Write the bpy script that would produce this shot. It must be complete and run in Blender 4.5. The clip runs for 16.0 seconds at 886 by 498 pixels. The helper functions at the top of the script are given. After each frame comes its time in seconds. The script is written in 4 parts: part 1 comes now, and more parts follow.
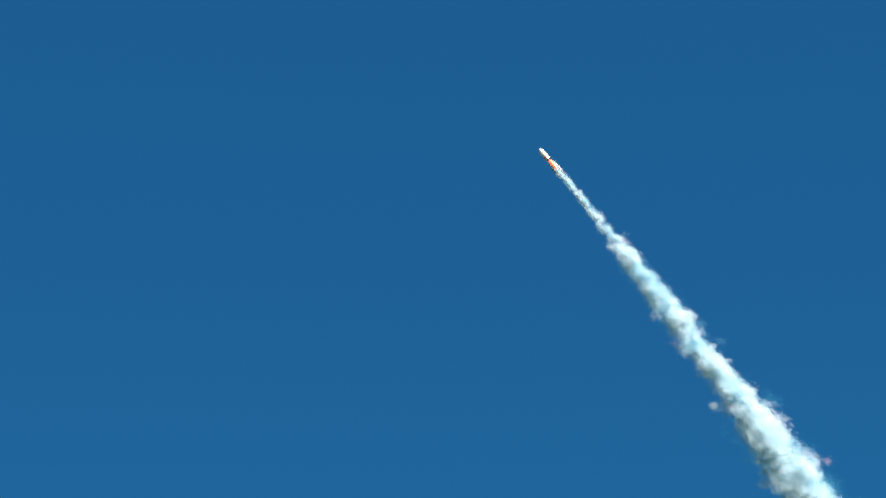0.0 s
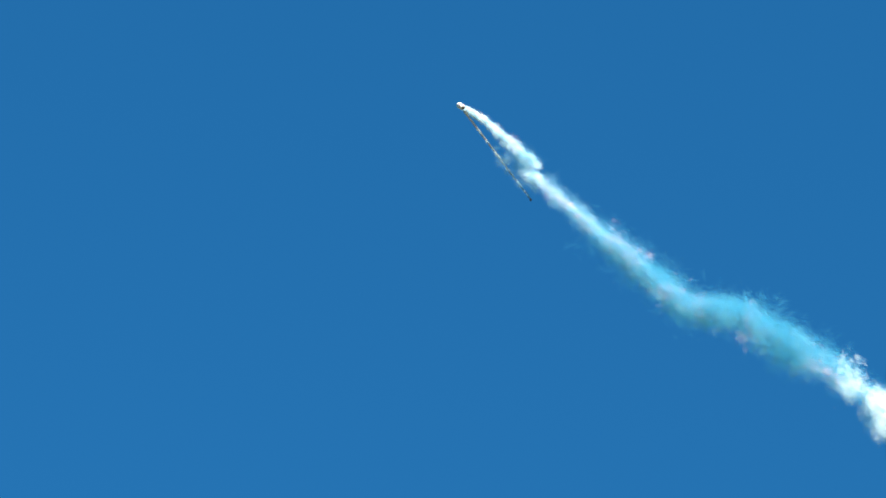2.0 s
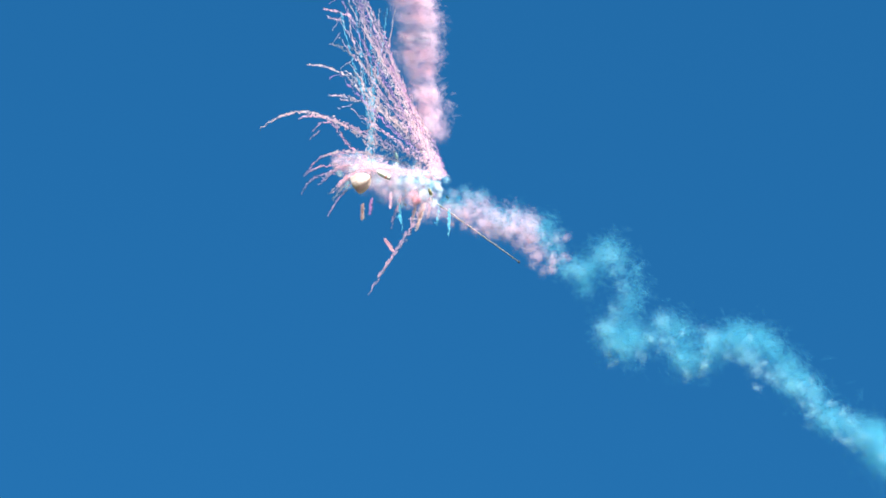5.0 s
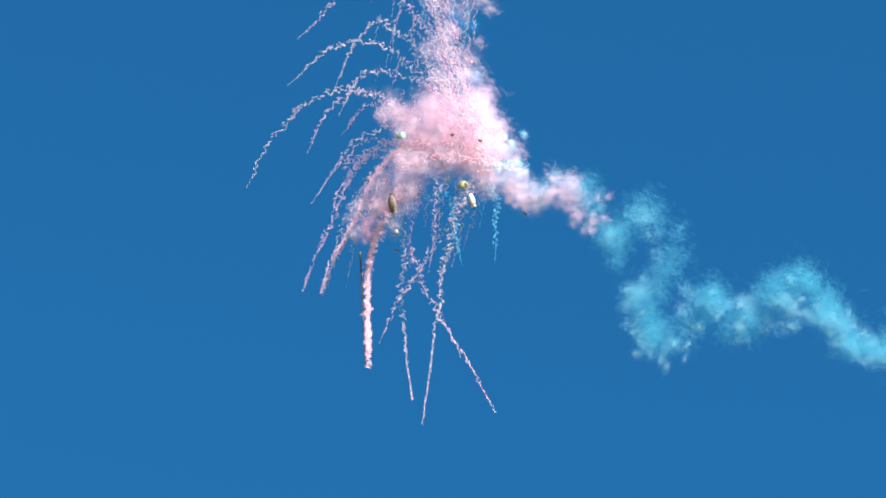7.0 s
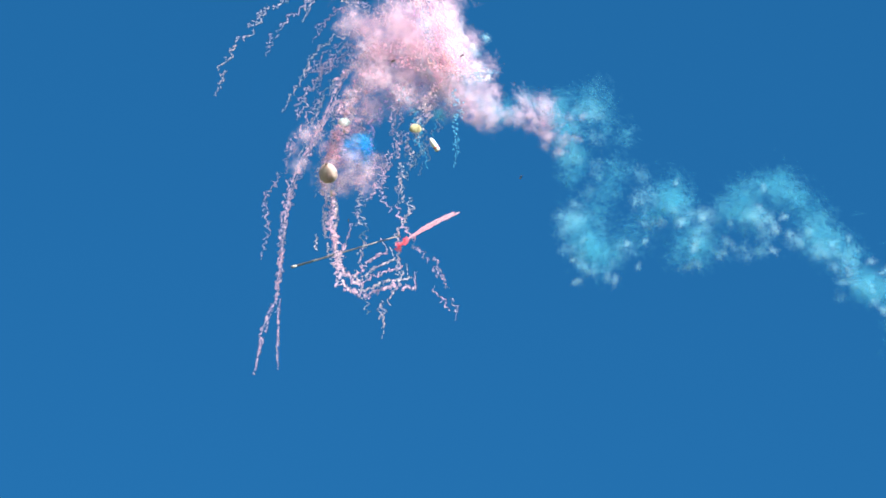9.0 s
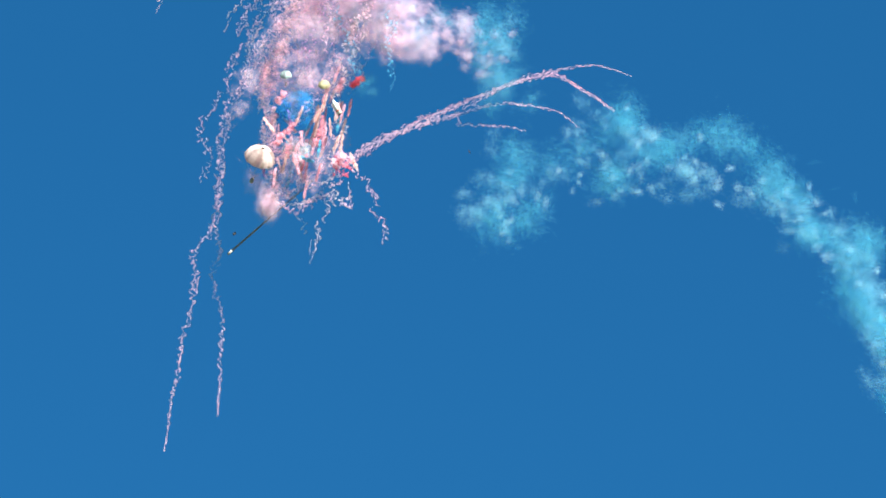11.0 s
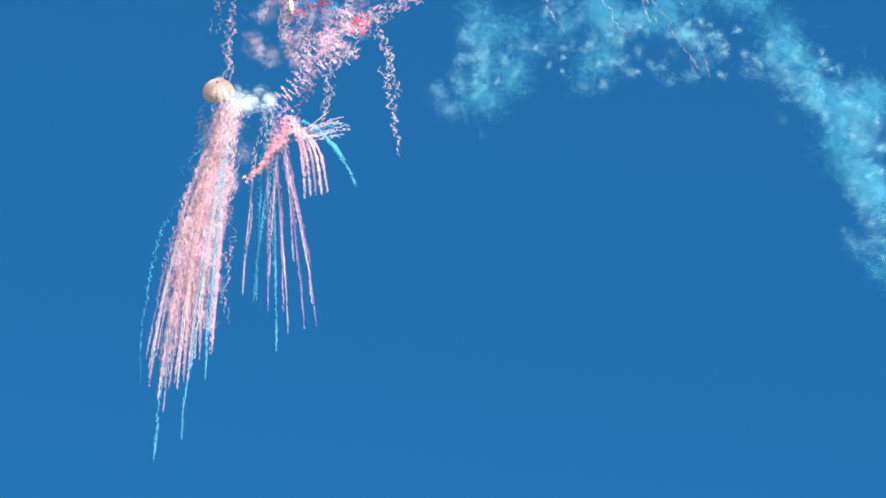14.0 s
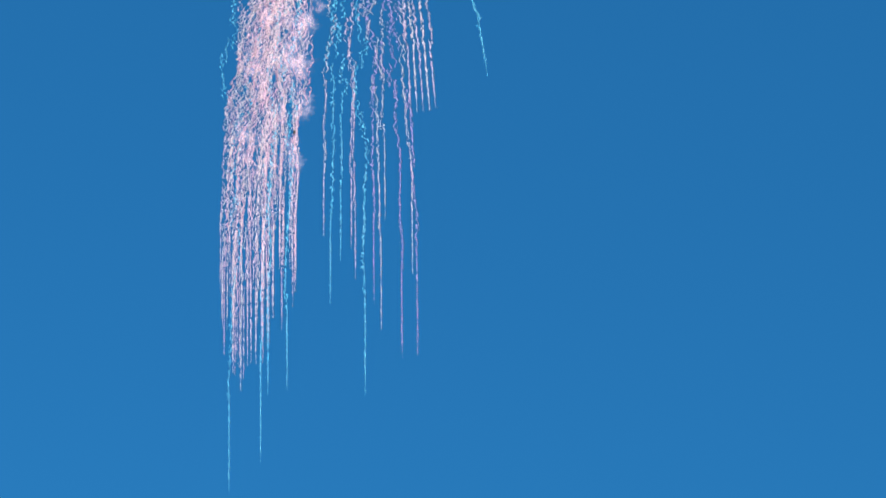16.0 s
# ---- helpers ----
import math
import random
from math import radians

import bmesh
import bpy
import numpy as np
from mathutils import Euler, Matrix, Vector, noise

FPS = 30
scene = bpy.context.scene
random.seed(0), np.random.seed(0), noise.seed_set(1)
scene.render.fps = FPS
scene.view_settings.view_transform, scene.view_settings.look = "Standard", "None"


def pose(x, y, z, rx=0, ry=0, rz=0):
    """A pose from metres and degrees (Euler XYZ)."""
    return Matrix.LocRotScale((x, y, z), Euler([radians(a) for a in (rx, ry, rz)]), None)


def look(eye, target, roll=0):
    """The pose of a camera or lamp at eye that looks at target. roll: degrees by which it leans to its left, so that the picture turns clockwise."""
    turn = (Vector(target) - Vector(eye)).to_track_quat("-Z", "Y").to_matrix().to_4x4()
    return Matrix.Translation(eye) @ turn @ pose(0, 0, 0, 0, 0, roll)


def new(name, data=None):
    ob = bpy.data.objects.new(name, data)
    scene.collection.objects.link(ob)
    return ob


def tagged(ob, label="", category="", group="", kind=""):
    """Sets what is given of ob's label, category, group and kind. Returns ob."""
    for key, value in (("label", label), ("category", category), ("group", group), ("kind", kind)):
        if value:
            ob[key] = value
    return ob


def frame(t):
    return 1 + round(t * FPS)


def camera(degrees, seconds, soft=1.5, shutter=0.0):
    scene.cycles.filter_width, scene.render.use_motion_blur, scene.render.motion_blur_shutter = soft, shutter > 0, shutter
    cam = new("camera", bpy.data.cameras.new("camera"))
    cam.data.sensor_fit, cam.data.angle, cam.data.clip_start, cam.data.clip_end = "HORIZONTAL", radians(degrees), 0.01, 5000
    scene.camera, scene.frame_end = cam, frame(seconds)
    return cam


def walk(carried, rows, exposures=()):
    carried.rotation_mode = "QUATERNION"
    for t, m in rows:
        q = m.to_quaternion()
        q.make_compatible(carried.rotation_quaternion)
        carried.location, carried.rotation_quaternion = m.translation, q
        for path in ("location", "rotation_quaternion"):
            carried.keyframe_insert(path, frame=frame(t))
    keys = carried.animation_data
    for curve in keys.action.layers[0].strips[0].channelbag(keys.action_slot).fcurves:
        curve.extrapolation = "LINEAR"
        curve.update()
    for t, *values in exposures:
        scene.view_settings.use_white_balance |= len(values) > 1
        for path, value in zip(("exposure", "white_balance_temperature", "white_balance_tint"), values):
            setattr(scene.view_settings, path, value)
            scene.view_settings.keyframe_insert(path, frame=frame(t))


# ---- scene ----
# A hand-made festival rocket climbs, bursts and lets its coloured smoke stars and parachutes go, 495 m from a long lens.
# Places in the sky are given in decimetres on a shell round the camera: u to the right, v downwards.
cam = camera(18, 16.0, soft=1.7)
EYE = Vector((0, 0, 1.6))
DIST = 495.0
TILT = Matrix.Rotation(radians(32), 4, "X")


def spot(u, v, d=0.0):
    """The place in the world of the shell's point (u, v), d metres behind the shell."""
    a, b = (u - 700) * 0.1 / DIST, (970 - v) * 0.1 / DIST
    r = DIST + d
    return EYE + TILT @ Vector((r * math.cos(b) * math.sin(a), r * math.cos(b) * math.cos(a), r * math.sin(b)))


def frame_at(u, v):
    """Turn of the shell's tangent frame: x right, y up, z towards the eye."""
    z = (EYE - spot(u, v)).normalized()
    up = (spot(u, v - 1) - spot(u, v)).normalized()
    x = up.cross(z).normalized()
    return Matrix((x, z.cross(x), z)).transposed().to_4x4()


# where the lens points
AIM = [(0, 1461, 1124), (0.5, 944, 807), (1, 825, 659), (1.5, 641, 410), (2, 436, 250), (2.5, 321, 125), (3, 181, 53),
       (3.5, 131, -18), (4, 135, -45), (4.5, 90, -38), (4.7, 90, -45), (6.8, -4, -6), (7, 0, 0), (7.5, 17, 37), (8, 29, 41),
       (8.5, 42, 75), (9, 55, 175), (9.5, 83, 167), (10, 113, 199), (10.2, 126, 231)]
AIM2 = [(12.3, 177, 348), (12.5, 181, 349), (13, 189, 412), (13.5, 174, 491), (14, 132, 582), (14.5, 76, 677),
        (15, 68, 869), (15.5, -12, 950), (16, -21, 1066)]
walk(cam, [(t, Matrix.Translation(EYE) @ frame_at(a + 784, b + 441)) for t, a, b in AIM + AIM2],
     [(0, 1.25), (0.25, 1.44), (0.5, 1.66), (1.0, 1.88), (1.5, 1.9), (3.5, 1.95), (7, 1.87), (10, 1.86), (14.5, 1.84), (16, 1.8)])

scene.cycles.transparent_max_bounces = 300

# ---- sky and sun ----
SUN = Vector((0.42, -0.76, 0.47)).normalized()
world = bpy.data.worlds.new("sky")
scene.world = world
world.use_nodes = True
nt = world.node_tree
sky = nt.nodes.new("ShaderNodeTexSky")
sky.sky_type = "NISHITA"
sky.sun_disc = False
sky.sun_elevation = math.asin(SUN.z)
sky.sun_rotation = math.atan2(SUN.x, SUN.y)
sky.altitude, sky.air_density, sky.dust_density, sky.ozone_density = 900, 1.0, 0.2, 4.0
tint = nt.nodes.new("ShaderNodeMix")
tint.data_type, tint.blend_type = "RGBA", "MULTIPLY"
tint.inputs["Factor"].default_value = 1.0
tint.inputs["B"].default_value = (0.135, 0.64, 0.83, 1)
nt.links.new(sky.outputs[0], tint.inputs["A"])
even = nt.nodes.new("ShaderNodeMix")
even.data_type = "RGBA"
even.inputs["Factor"].default_value = 0.62
even.inputs["B"].default_value = (0.094, 0.87, 2.30, 1)
nt.links.new(tint.outputs["Result"], even.inputs["A"])
nt.links.new(even.outputs["Result"], nt.nodes["Background"].inputs[0])
nt.nodes["Background"].inputs[1].default_value = 0.05
sun = new("sun", bpy.data.lights.new("sun", "SUN"))
sun.data.energy, sun.data.angle, sun.data.color = 5.0, radians(0.53), (1.0, 0.97, 0.93)
sun.matrix_world = look(SUN * 900, (0, 0, 0))


# ---- materials ----
def smoke_stuff(name, a, b, through_light=0.45, veil=0.0):
    """Loose smoke: pale scattering specks, two tones that vary from speck to speck and in patches."""
    m = bpy.data.materials.new(name)
    m.use_nodes = True
    n, l = m.node_tree.nodes, m.node_tree.links
    n.clear()
    out = n.new("ShaderNodeOutputMaterial")
    mix = n.new("ShaderNodeMixShader")
    dif, tra = n.new("ShaderNodeBsdfDiffuse"), n.new("ShaderNodeBsdfTranslucent")
    geo, tex, co = n.new("ShaderNodeNewGeometry"), n.new("ShaderNodeTexNoise"), n.new("ShaderNodeTexCoord")
    obi = n.new("ShaderNodeObjectInfo")
    ramp = n.new("ShaderNodeValToRGB")
    ramp.color_ramp.elements[0].color, ramp.color_ramp.elements[1].color = (*a, 1), (*b, 1)
    tex.inputs["Scale"].default_value = 0.9
    add, add2 = n.new("ShaderNodeMath"), n.new("ShaderNodeMath")
    add.operation, add2.operation = "MULTIPLY_ADD", "MULTIPLY_ADD"
    l.new(geo.outputs["Random Per Island"], add.inputs[0])
    add.inputs[1].default_value = 0.35
    l.new(tex.outputs["Fac"], add.inputs[2])
    l.new(obi.outputs["Random"], add2.inputs[0])
    add2.inputs[1].default_value = 0.5
    l.new(add.outputs[0], add2.inputs[2])
    sub = n.new("ShaderNodeMath")
    sub.operation = "SUBTRACT"
    sub.inputs[1].default_value = 0.42
    l.new(add2.outputs[0], sub.inputs[0])
    l.new(co.outputs["Object"], tex.inputs["Vector"])
    l.new(sub.outputs[0], ramp.inputs[0])
    l.new(ramp.outputs[0], dif.inputs[0])
    l.new(ramp.outputs[0], tra.inputs[0])
    mix.inputs[0].default_value = through_light
    l.new(dif.outputs[0], mix.inputs[1])
    l.new(tra.outputs[0], mix.inputs[2])
    if veil:
        # loose smoke lets light through, more or less in wisps
        clear, blend, wisp, fit = (n.new(k) for k in ("ShaderNodeBsdfTransparent", "ShaderNodeMixShader", "ShaderNodeTexNoise", "ShaderNodeMapRange"))
        wisp.inputs["Scale"].default_value, wisp.inputs["Detail"].default_value = 2.2, 3
        fit.inputs["From Min"].default_value, fit.inputs["From Max"].default_value = 0.35, 0.68
        fit.inputs["To Max"].default_value = veil * 2
        l.new(co.outputs["Object"], wisp.inputs["Vector"])
        l.new(wisp.outputs["Fac"], fit.inputs["Value"])
        l.new(fit.outputs["Result"], blend.inputs[0])
        l.new(clear.outputs[0], blend.inputs[1])
        l.new(mix.outputs[0], blend.inputs[2])
        l.new(blend.outputs[0], out.inputs[0])
    else:
        l.new(mix.outputs[0], out.inputs[0])
    return m


def surface(name, a, b, rough=0.6, scale=6.0, bump=0.1, metal=0.0, glow=None):
    m = bpy.data.materials.new(name)
    m.use_nodes = True
    n, l = m.node_tree.nodes, m.node_tree.links
    bs = n["Principled BSDF"]
    tex, co, ramp, bp = (n.new(k) for k in ("ShaderNodeTexNoise", "ShaderNodeTexCoord", "ShaderNodeValToRGB", "ShaderNodeBump"))
    tex.inputs["Scale"].default_value, tex.inputs["Detail"].default_value = scale, 6
    ramp.color_ramp.elements[0].color, ramp.color_ramp.elements[1].color = (*a, 1), (*b, 1)
    ramp.color_ramp.elements[0].position, ramp.color_ramp.elements[1].position = 0.35, 0.65
    l.new(co.outputs["Object"], tex.inputs["Vector"])
    l.new(tex.outputs["Fac"], ramp.inputs[0])
    l.new(ramp.outputs[0], bs.inputs["Base Color"])
    l.new(tex.outputs["Fac"], bp.inputs["Height"])
    bp.inputs["Strength"].default_value = bump
    l.new(bp.outputs[0], bs.inputs["Normal"])
    bs.inputs["Roughness"].default_value, bs.inputs["Metallic"].default_value = rough, metal
    if glow:
        bs.inputs["Emission Color"].default_value, bs.inputs["Emission Strength"].default_value = (*glow[0], 1), glow[1]
    return m


# trail smoke is white: the blue sky showing through is put into its colour
SKY_WHITE = smoke_stuff("sky_tinted_white_smoke", (0.28, 0.61, 0.75), (0.52, 0.78, 0.88), 0.5, 0.038)
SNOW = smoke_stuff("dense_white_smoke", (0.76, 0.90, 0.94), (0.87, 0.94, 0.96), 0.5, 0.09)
PALE = smoke_stuff("sky_tinted_pale_smoke", (0.05, 0.40, 0.56), (0.17, 0.56, 0.70), 0.5, 0.024)
MIST = smoke_stuff("sky_tinted_thin_smoke", (0.16, 0.52, 0.67), (0.34, 0.67, 0.80), 0.5, 0.023)
PINK = smoke_stuff("pink_smoke", (0.90, 0.52, 0.60), (0.93, 0.72, 0.79), 0.5, 0.55)
ROSE = smoke_stuff("rose_smoke", (0.96, 0.44, 0.52), (0.97, 0.64, 0.70), 0.5, 0.55)
CREAM = smoke_stuff("cream_smoke", (0.95, 0.66, 0.64), (0.97, 0.84, 0.79), 0.5, 0.55)
MAUVE = smoke_stuff("mauve_smoke", (0.62, 0.30, 0.62), (0.80, 0.50, 0.75), 0.5, 0.55)
RED = smoke_stuff("red_smoke", (0.85, 0.10, 0.16), (0.90, 0.28, 0.32))
CYAN = smoke_stuff("cyan_smoke", (0.12, 0.58, 0.80), (0.34, 0.80, 0.94), 0.5, 0.55)
PINK_HAZE = smoke_stuff("pink_haze", (0.84, 0.54, 0.65), (0.89, 0.78, 0.86), 0.5, 0.037)
ROSE_HAZE = smoke_stuff("rose_haze", (0.96, 0.44, 0.52), (0.97, 0.64, 0.70), 0.5, 0.036)
BLUE_HAZE = smoke_stuff("blue_haze", (0.03, 0.42, 0.94), (0.10, 0.56, 0.98), 0.5, 0.05)
PAPER = surface("white_paper", (0.60, 0.57, 0.54), (0.70, 0.68, 0.66), 0.7, 3, 0.1)
REDPAPER = surface("red_paper", (0.55, 0.05, 0.05), (0.65, 0.10, 0.08), 0.7, 3, 0.1)
CLOTH = smoke_stuff("canopy_cloth", (0.68, 0.58, 0.54), (0.78, 0.67, 0.62), 0.5)
YELLOWCLOTH = smoke_stuff("yellow_cloth", (0.50, 0.46, 0.28), (0.60, 0.56, 0.38), 0.35)
PALECLOTH = smoke_stuff("pale_cloth", (0.45, 0.56, 0.53), (0.56, 0.66, 0.64), 0.35)
CORD = surface("cord", (0.25, 0.24, 0.22), (0.4, 0.38, 0.35), 0.8, 10, 0.1)
BAMBOO = surface("bamboo", (0.12, 0.11, 0.10), (0.20, 0.18, 0.16), 0.6, 2, 0.1)
DARK = surface("charred_card", (0.03, 0.025, 0.02), (0.08, 0.06, 0.05), 0.9, 4, 0.2)
FLAME = surface("flame", (0.9, 0.25, 0.1), (0.95, 0.4, 0.15), 0.9, 4, 0.0, 0.0, ((1.0, 0.10, 0.05), 0.55))
GRASS = surface("meadow", (0.05, 0.08, 0.03), (0.10, 0.11, 0.05), 0.95, 0.4, 0.3)

MOVES = []
rng = np.random.default_rng(7)


# ---- the rocket's flight ----
FLIGHT = [(-1.5, 3450, 2680), (-1, 3105, 2240), (-0.5, 2765, 1810), (0, 2424, 1397), (0.5, 2079, 1037), (1, 1759, 777), (1.5, 1484, 582),
          (2, 1251, 438), (2.5, 1062, 339), (3, 907, 274), (3.25, 850, 262)]


def curve(rows, t):
    """A smooth value (u, v) at t of rows (t, u, v): Hermite, slopes from the neighbours."""
    if t <= rows[0][0]:
        return np.array(rows[0][1:], float)
    if t >= rows[-1][0]:
        return np.array(rows[-1][1:], float)
    k = max(i for i in range(len(rows) - 1) if rows[i][0] <= t)
    p = [np.array(r[1:], float) for r in rows]

    def slope(i):
        a, b = max(i - 1, 0), min(i + 1, len(rows) - 1)
        return (p[b] - p[a]) / (rows[b][0] - rows[a][0])
    h = rows[k + 1][0] - rows[k][0]
    s = (t - rows[k][0]) / h
    return ((2 * s**3 - 3 * s**2 + 1) * p[k] + (s**3 - 2 * s**2 + s) * h * slope(k)
            + (3 * s**2 - 2 * s**3) * p[k + 1] + (s**3 - s**2) * h * slope(k + 1))


def flight(t):
    return curve(FLIGHT, t)


def heading(t):
    g = flight(t + 0.05) - flight(t - 0.05)
    if np.hypot(*g) < 1e-6:
        g = np.array((-1.0, -0.3))
    return g / np.hypot(*g)


CORE = [(3.25, 850, 265), (4, 868, 280), (4.7, 860, 290), (7, 850, 270), (10, 820, 290), (16, 800, 300)]
TICKS = [0, 0.25, 0.5, 0.75, 1, 1.25, 1.5, 1.75, 2, 2.25, 2.5, 2.75, 3, 3.25]


def wake(t, lag):
    """Where the smoke is at t that the rocket left lag seconds before: it sinks and drifts a little."""
    u, v = flight(t - lag)
    grown = float(np.interp(t - lag, (-0.25, 0.3), (0, 1)))
    return np.array((u - 12 * min(lag, 1.0), v + grown * float(np.interp(lag, (0.1, 0.5, 0.7, 1.1), (0, 52, 50, 16)))))


def trail_at(t, te):
    """Where the trail's stretch that was left at te lies at t."""
    w = wake(t, t - te)
    if te < 0.8 or t <= 1.4 or t - te < 0.3:
        return w
    marks = sorted(LINES)
    if t <= marks[0]:
        f = (t - 1.4) / (marks[0] - 1.4)
        return w * (1 - f) + curve(LINES[marks[0]], te) * f
    if t >= marks[-1]:
        return curve(LINES[marks[-1]], te)
    k = max(i for i in range(len(marks) - 1) if marks[i] <= t)
    f = (t - marks[k]) / (marks[k + 1] - marks[k])
    p = curve(LINES[marks[k]], te) * (1 - f) + curve(LINES[marks[k + 1]], te) * f
    g = min(1.0, (t - te - 0.3) / 0.3)
    return w * (1 - g) + p * g


def carried_rows(lag, d, turn, until, come=None):
    """Rows of a thing that the rocket carries in its wake, lag seconds behind, and that then waits in the burst till a time.
    come: it hangs high over the burst and sinks into it by that time."""
    d = d + 3.5
    rows = []
    if come:
        high = (775 + 60 * (lag - 0.5), -300 - 90 * lag)
        rows.append((0, spot(*high, d)))
        rows.append((max(come - 1.1, 3.3), spot(*high, d)))
        rows.append((come - 0.45, spot(high[0] + 40, -40, d)))
        rows.append((come, spot(*curve(CORE, come), d)))
    else:
        for t in TICKS:
            if t < until - 0.05:
                rows.append((t, spot(*trail_at(t, t - lag), d)))
    for t in (4, 4.7, 7, 10):
        if t < until - 0.2 and t > (come or 3.6) + 0.3:
            rows.append((t, spot(*curve(CORE, t), d)))
    return [(t, Matrix.Translation(p) @ turn) for t, p in rows]


# ---- smoke meshes ----
def specks(name, centres, size, material):
    """One mesh of many small loose three-cornered specks."""
    n = len(centres)
    w = rng.normal(size=(n, 3, 3))
    w /= np.linalg.norm(w, axis=2, keepdims=True)
    w *= (size * rng.uniform(0.6, 1.5, (n, 1, 1)))
    verts = (centres[:, None, :] + w).reshape(-1, 3)
    me = bpy.data.meshes.new(name)
    me.from_pydata(verts.tolist(), [], np.arange(3 * n).reshape(-1, 3).tolist())
    me.materials.append(material)
    return me


def puff_mesh(name, material, n=220, long=1.2, soft=0.26):
    """A smoke puff of radius about 1, a little longer on x: round curdled lobes of fine specks."""
    lobes = rng.normal(size=(11, 3))
    lobes *= (rng.uniform(0.25, 0.72, (11, 1)) / np.linalg.norm(lobes, axis=1, keepdims=True))
    pick = rng.integers(0, 11, n)
    c = lobes[pick] + rng.normal(size=(n, 3)) * soft * rng.uniform(0.7, 1.4, (11, 1))[pick]
    c[:, 0] *= long
    return specks(name, c, 0.42, material)


def along(u, v, way):
    """A turn that lays x along a way (du, dv) at (u, v)."""
    return frame_at(u, v) @ Matrix.Rotation(math.atan2(-way[1], way[0]), 4, "Z") @ Matrix.Rotation(rng.uniform(0, 6.28), 4, "X")


def across(u, v):
    """A turn that lays x anyhow, mostly across the line of sight."""
    return frame_at(u, v) @ Matrix.Rotation(rng.uniform(0, 6.28), 4, "Z") @ Matrix.Rotation(rng.normal() * 0.6, 4, "Y") @ Matrix.Rotation(rng.uniform(0, 6.28), 4, "X")


def strand_mesh(name, material, n=200):
    """A wisp of smoke one unit long on x that curls from side to side, mostly on y, and meets its line at both ends."""
    x = rng.uniform(-0.55, 0.55, n)
    wave = [rng.normal(size=2) * f for f in (0.8, 1.0, 0.55)]
    y, z = (sum(w[i] * np.sin(2 * math.pi * (k + 1) * (x + 0.5)) for k, w in enumerate(wave)) for i in (0, 1))
    y *= 0.48 / max(np.abs(y).max(), 0.1)
    z *= 0.10 / max(np.abs(z).max(), 0.1)
    r = rng.normal(size=(n, 3)) * np.array((0.02, 0.065, 0.065))
    return specks(name, np.stack([x, y, z], 1) + r, 0.06, material)


PUFFS, STRANDS = {}, {}


def puffs_of(material, n=220, long=1.2, soft=0.26):
    key = (material.name, n, long, soft)
    if key not in PUFFS:
        PUFFS[key] = [puff_mesh("smoke_puff", material, n, long, soft) for _ in range(8)]
    return PUFFS[key]


def strands_of(material):
    if material.name not in STRANDS:
        STRANDS[material.name] = [strand_mesh("smoke_wisp", material) for _ in range(12)]
    return STRANDS[material.name]


def thing(name, label, category, group="", kind=""):
    return tagged(new(name), label, category, group, kind)


def smoke_piece(parent, mesh, scale, rows, name="smoke_puff"):
    ob = new(name, mesh)
    ob.parent = parent
    ob.scale = scale if isinstance(scale, tuple) else (scale, scale, scale)
    ob["kind"] = "stuff"
    clean, last = [], -1
    for t, m in sorted(rows, key=lambda r: r[0]):
        if frame(t) > last:
            clean.append((t, m))
            last = frame(t)
    if clean[-1][0] < 16:
        clean.append((16, clean[-1][1]))
    MOVES.append((ob, clean))
    return ob


# ---- ground ----
def ground():
    bm = bmesh.new()
    bmesh.ops.create_circle(bm, cap_ends=True, segments=64, radius=4500)
    me = bpy.data.meshes.new("ground")
    bm.to_mesh(me)
    bm.free()
    me.materials.append(GRASS)
    tagged(new("ground", me), "flat green meadow under the sky", "ground", kind="structure")


ground()

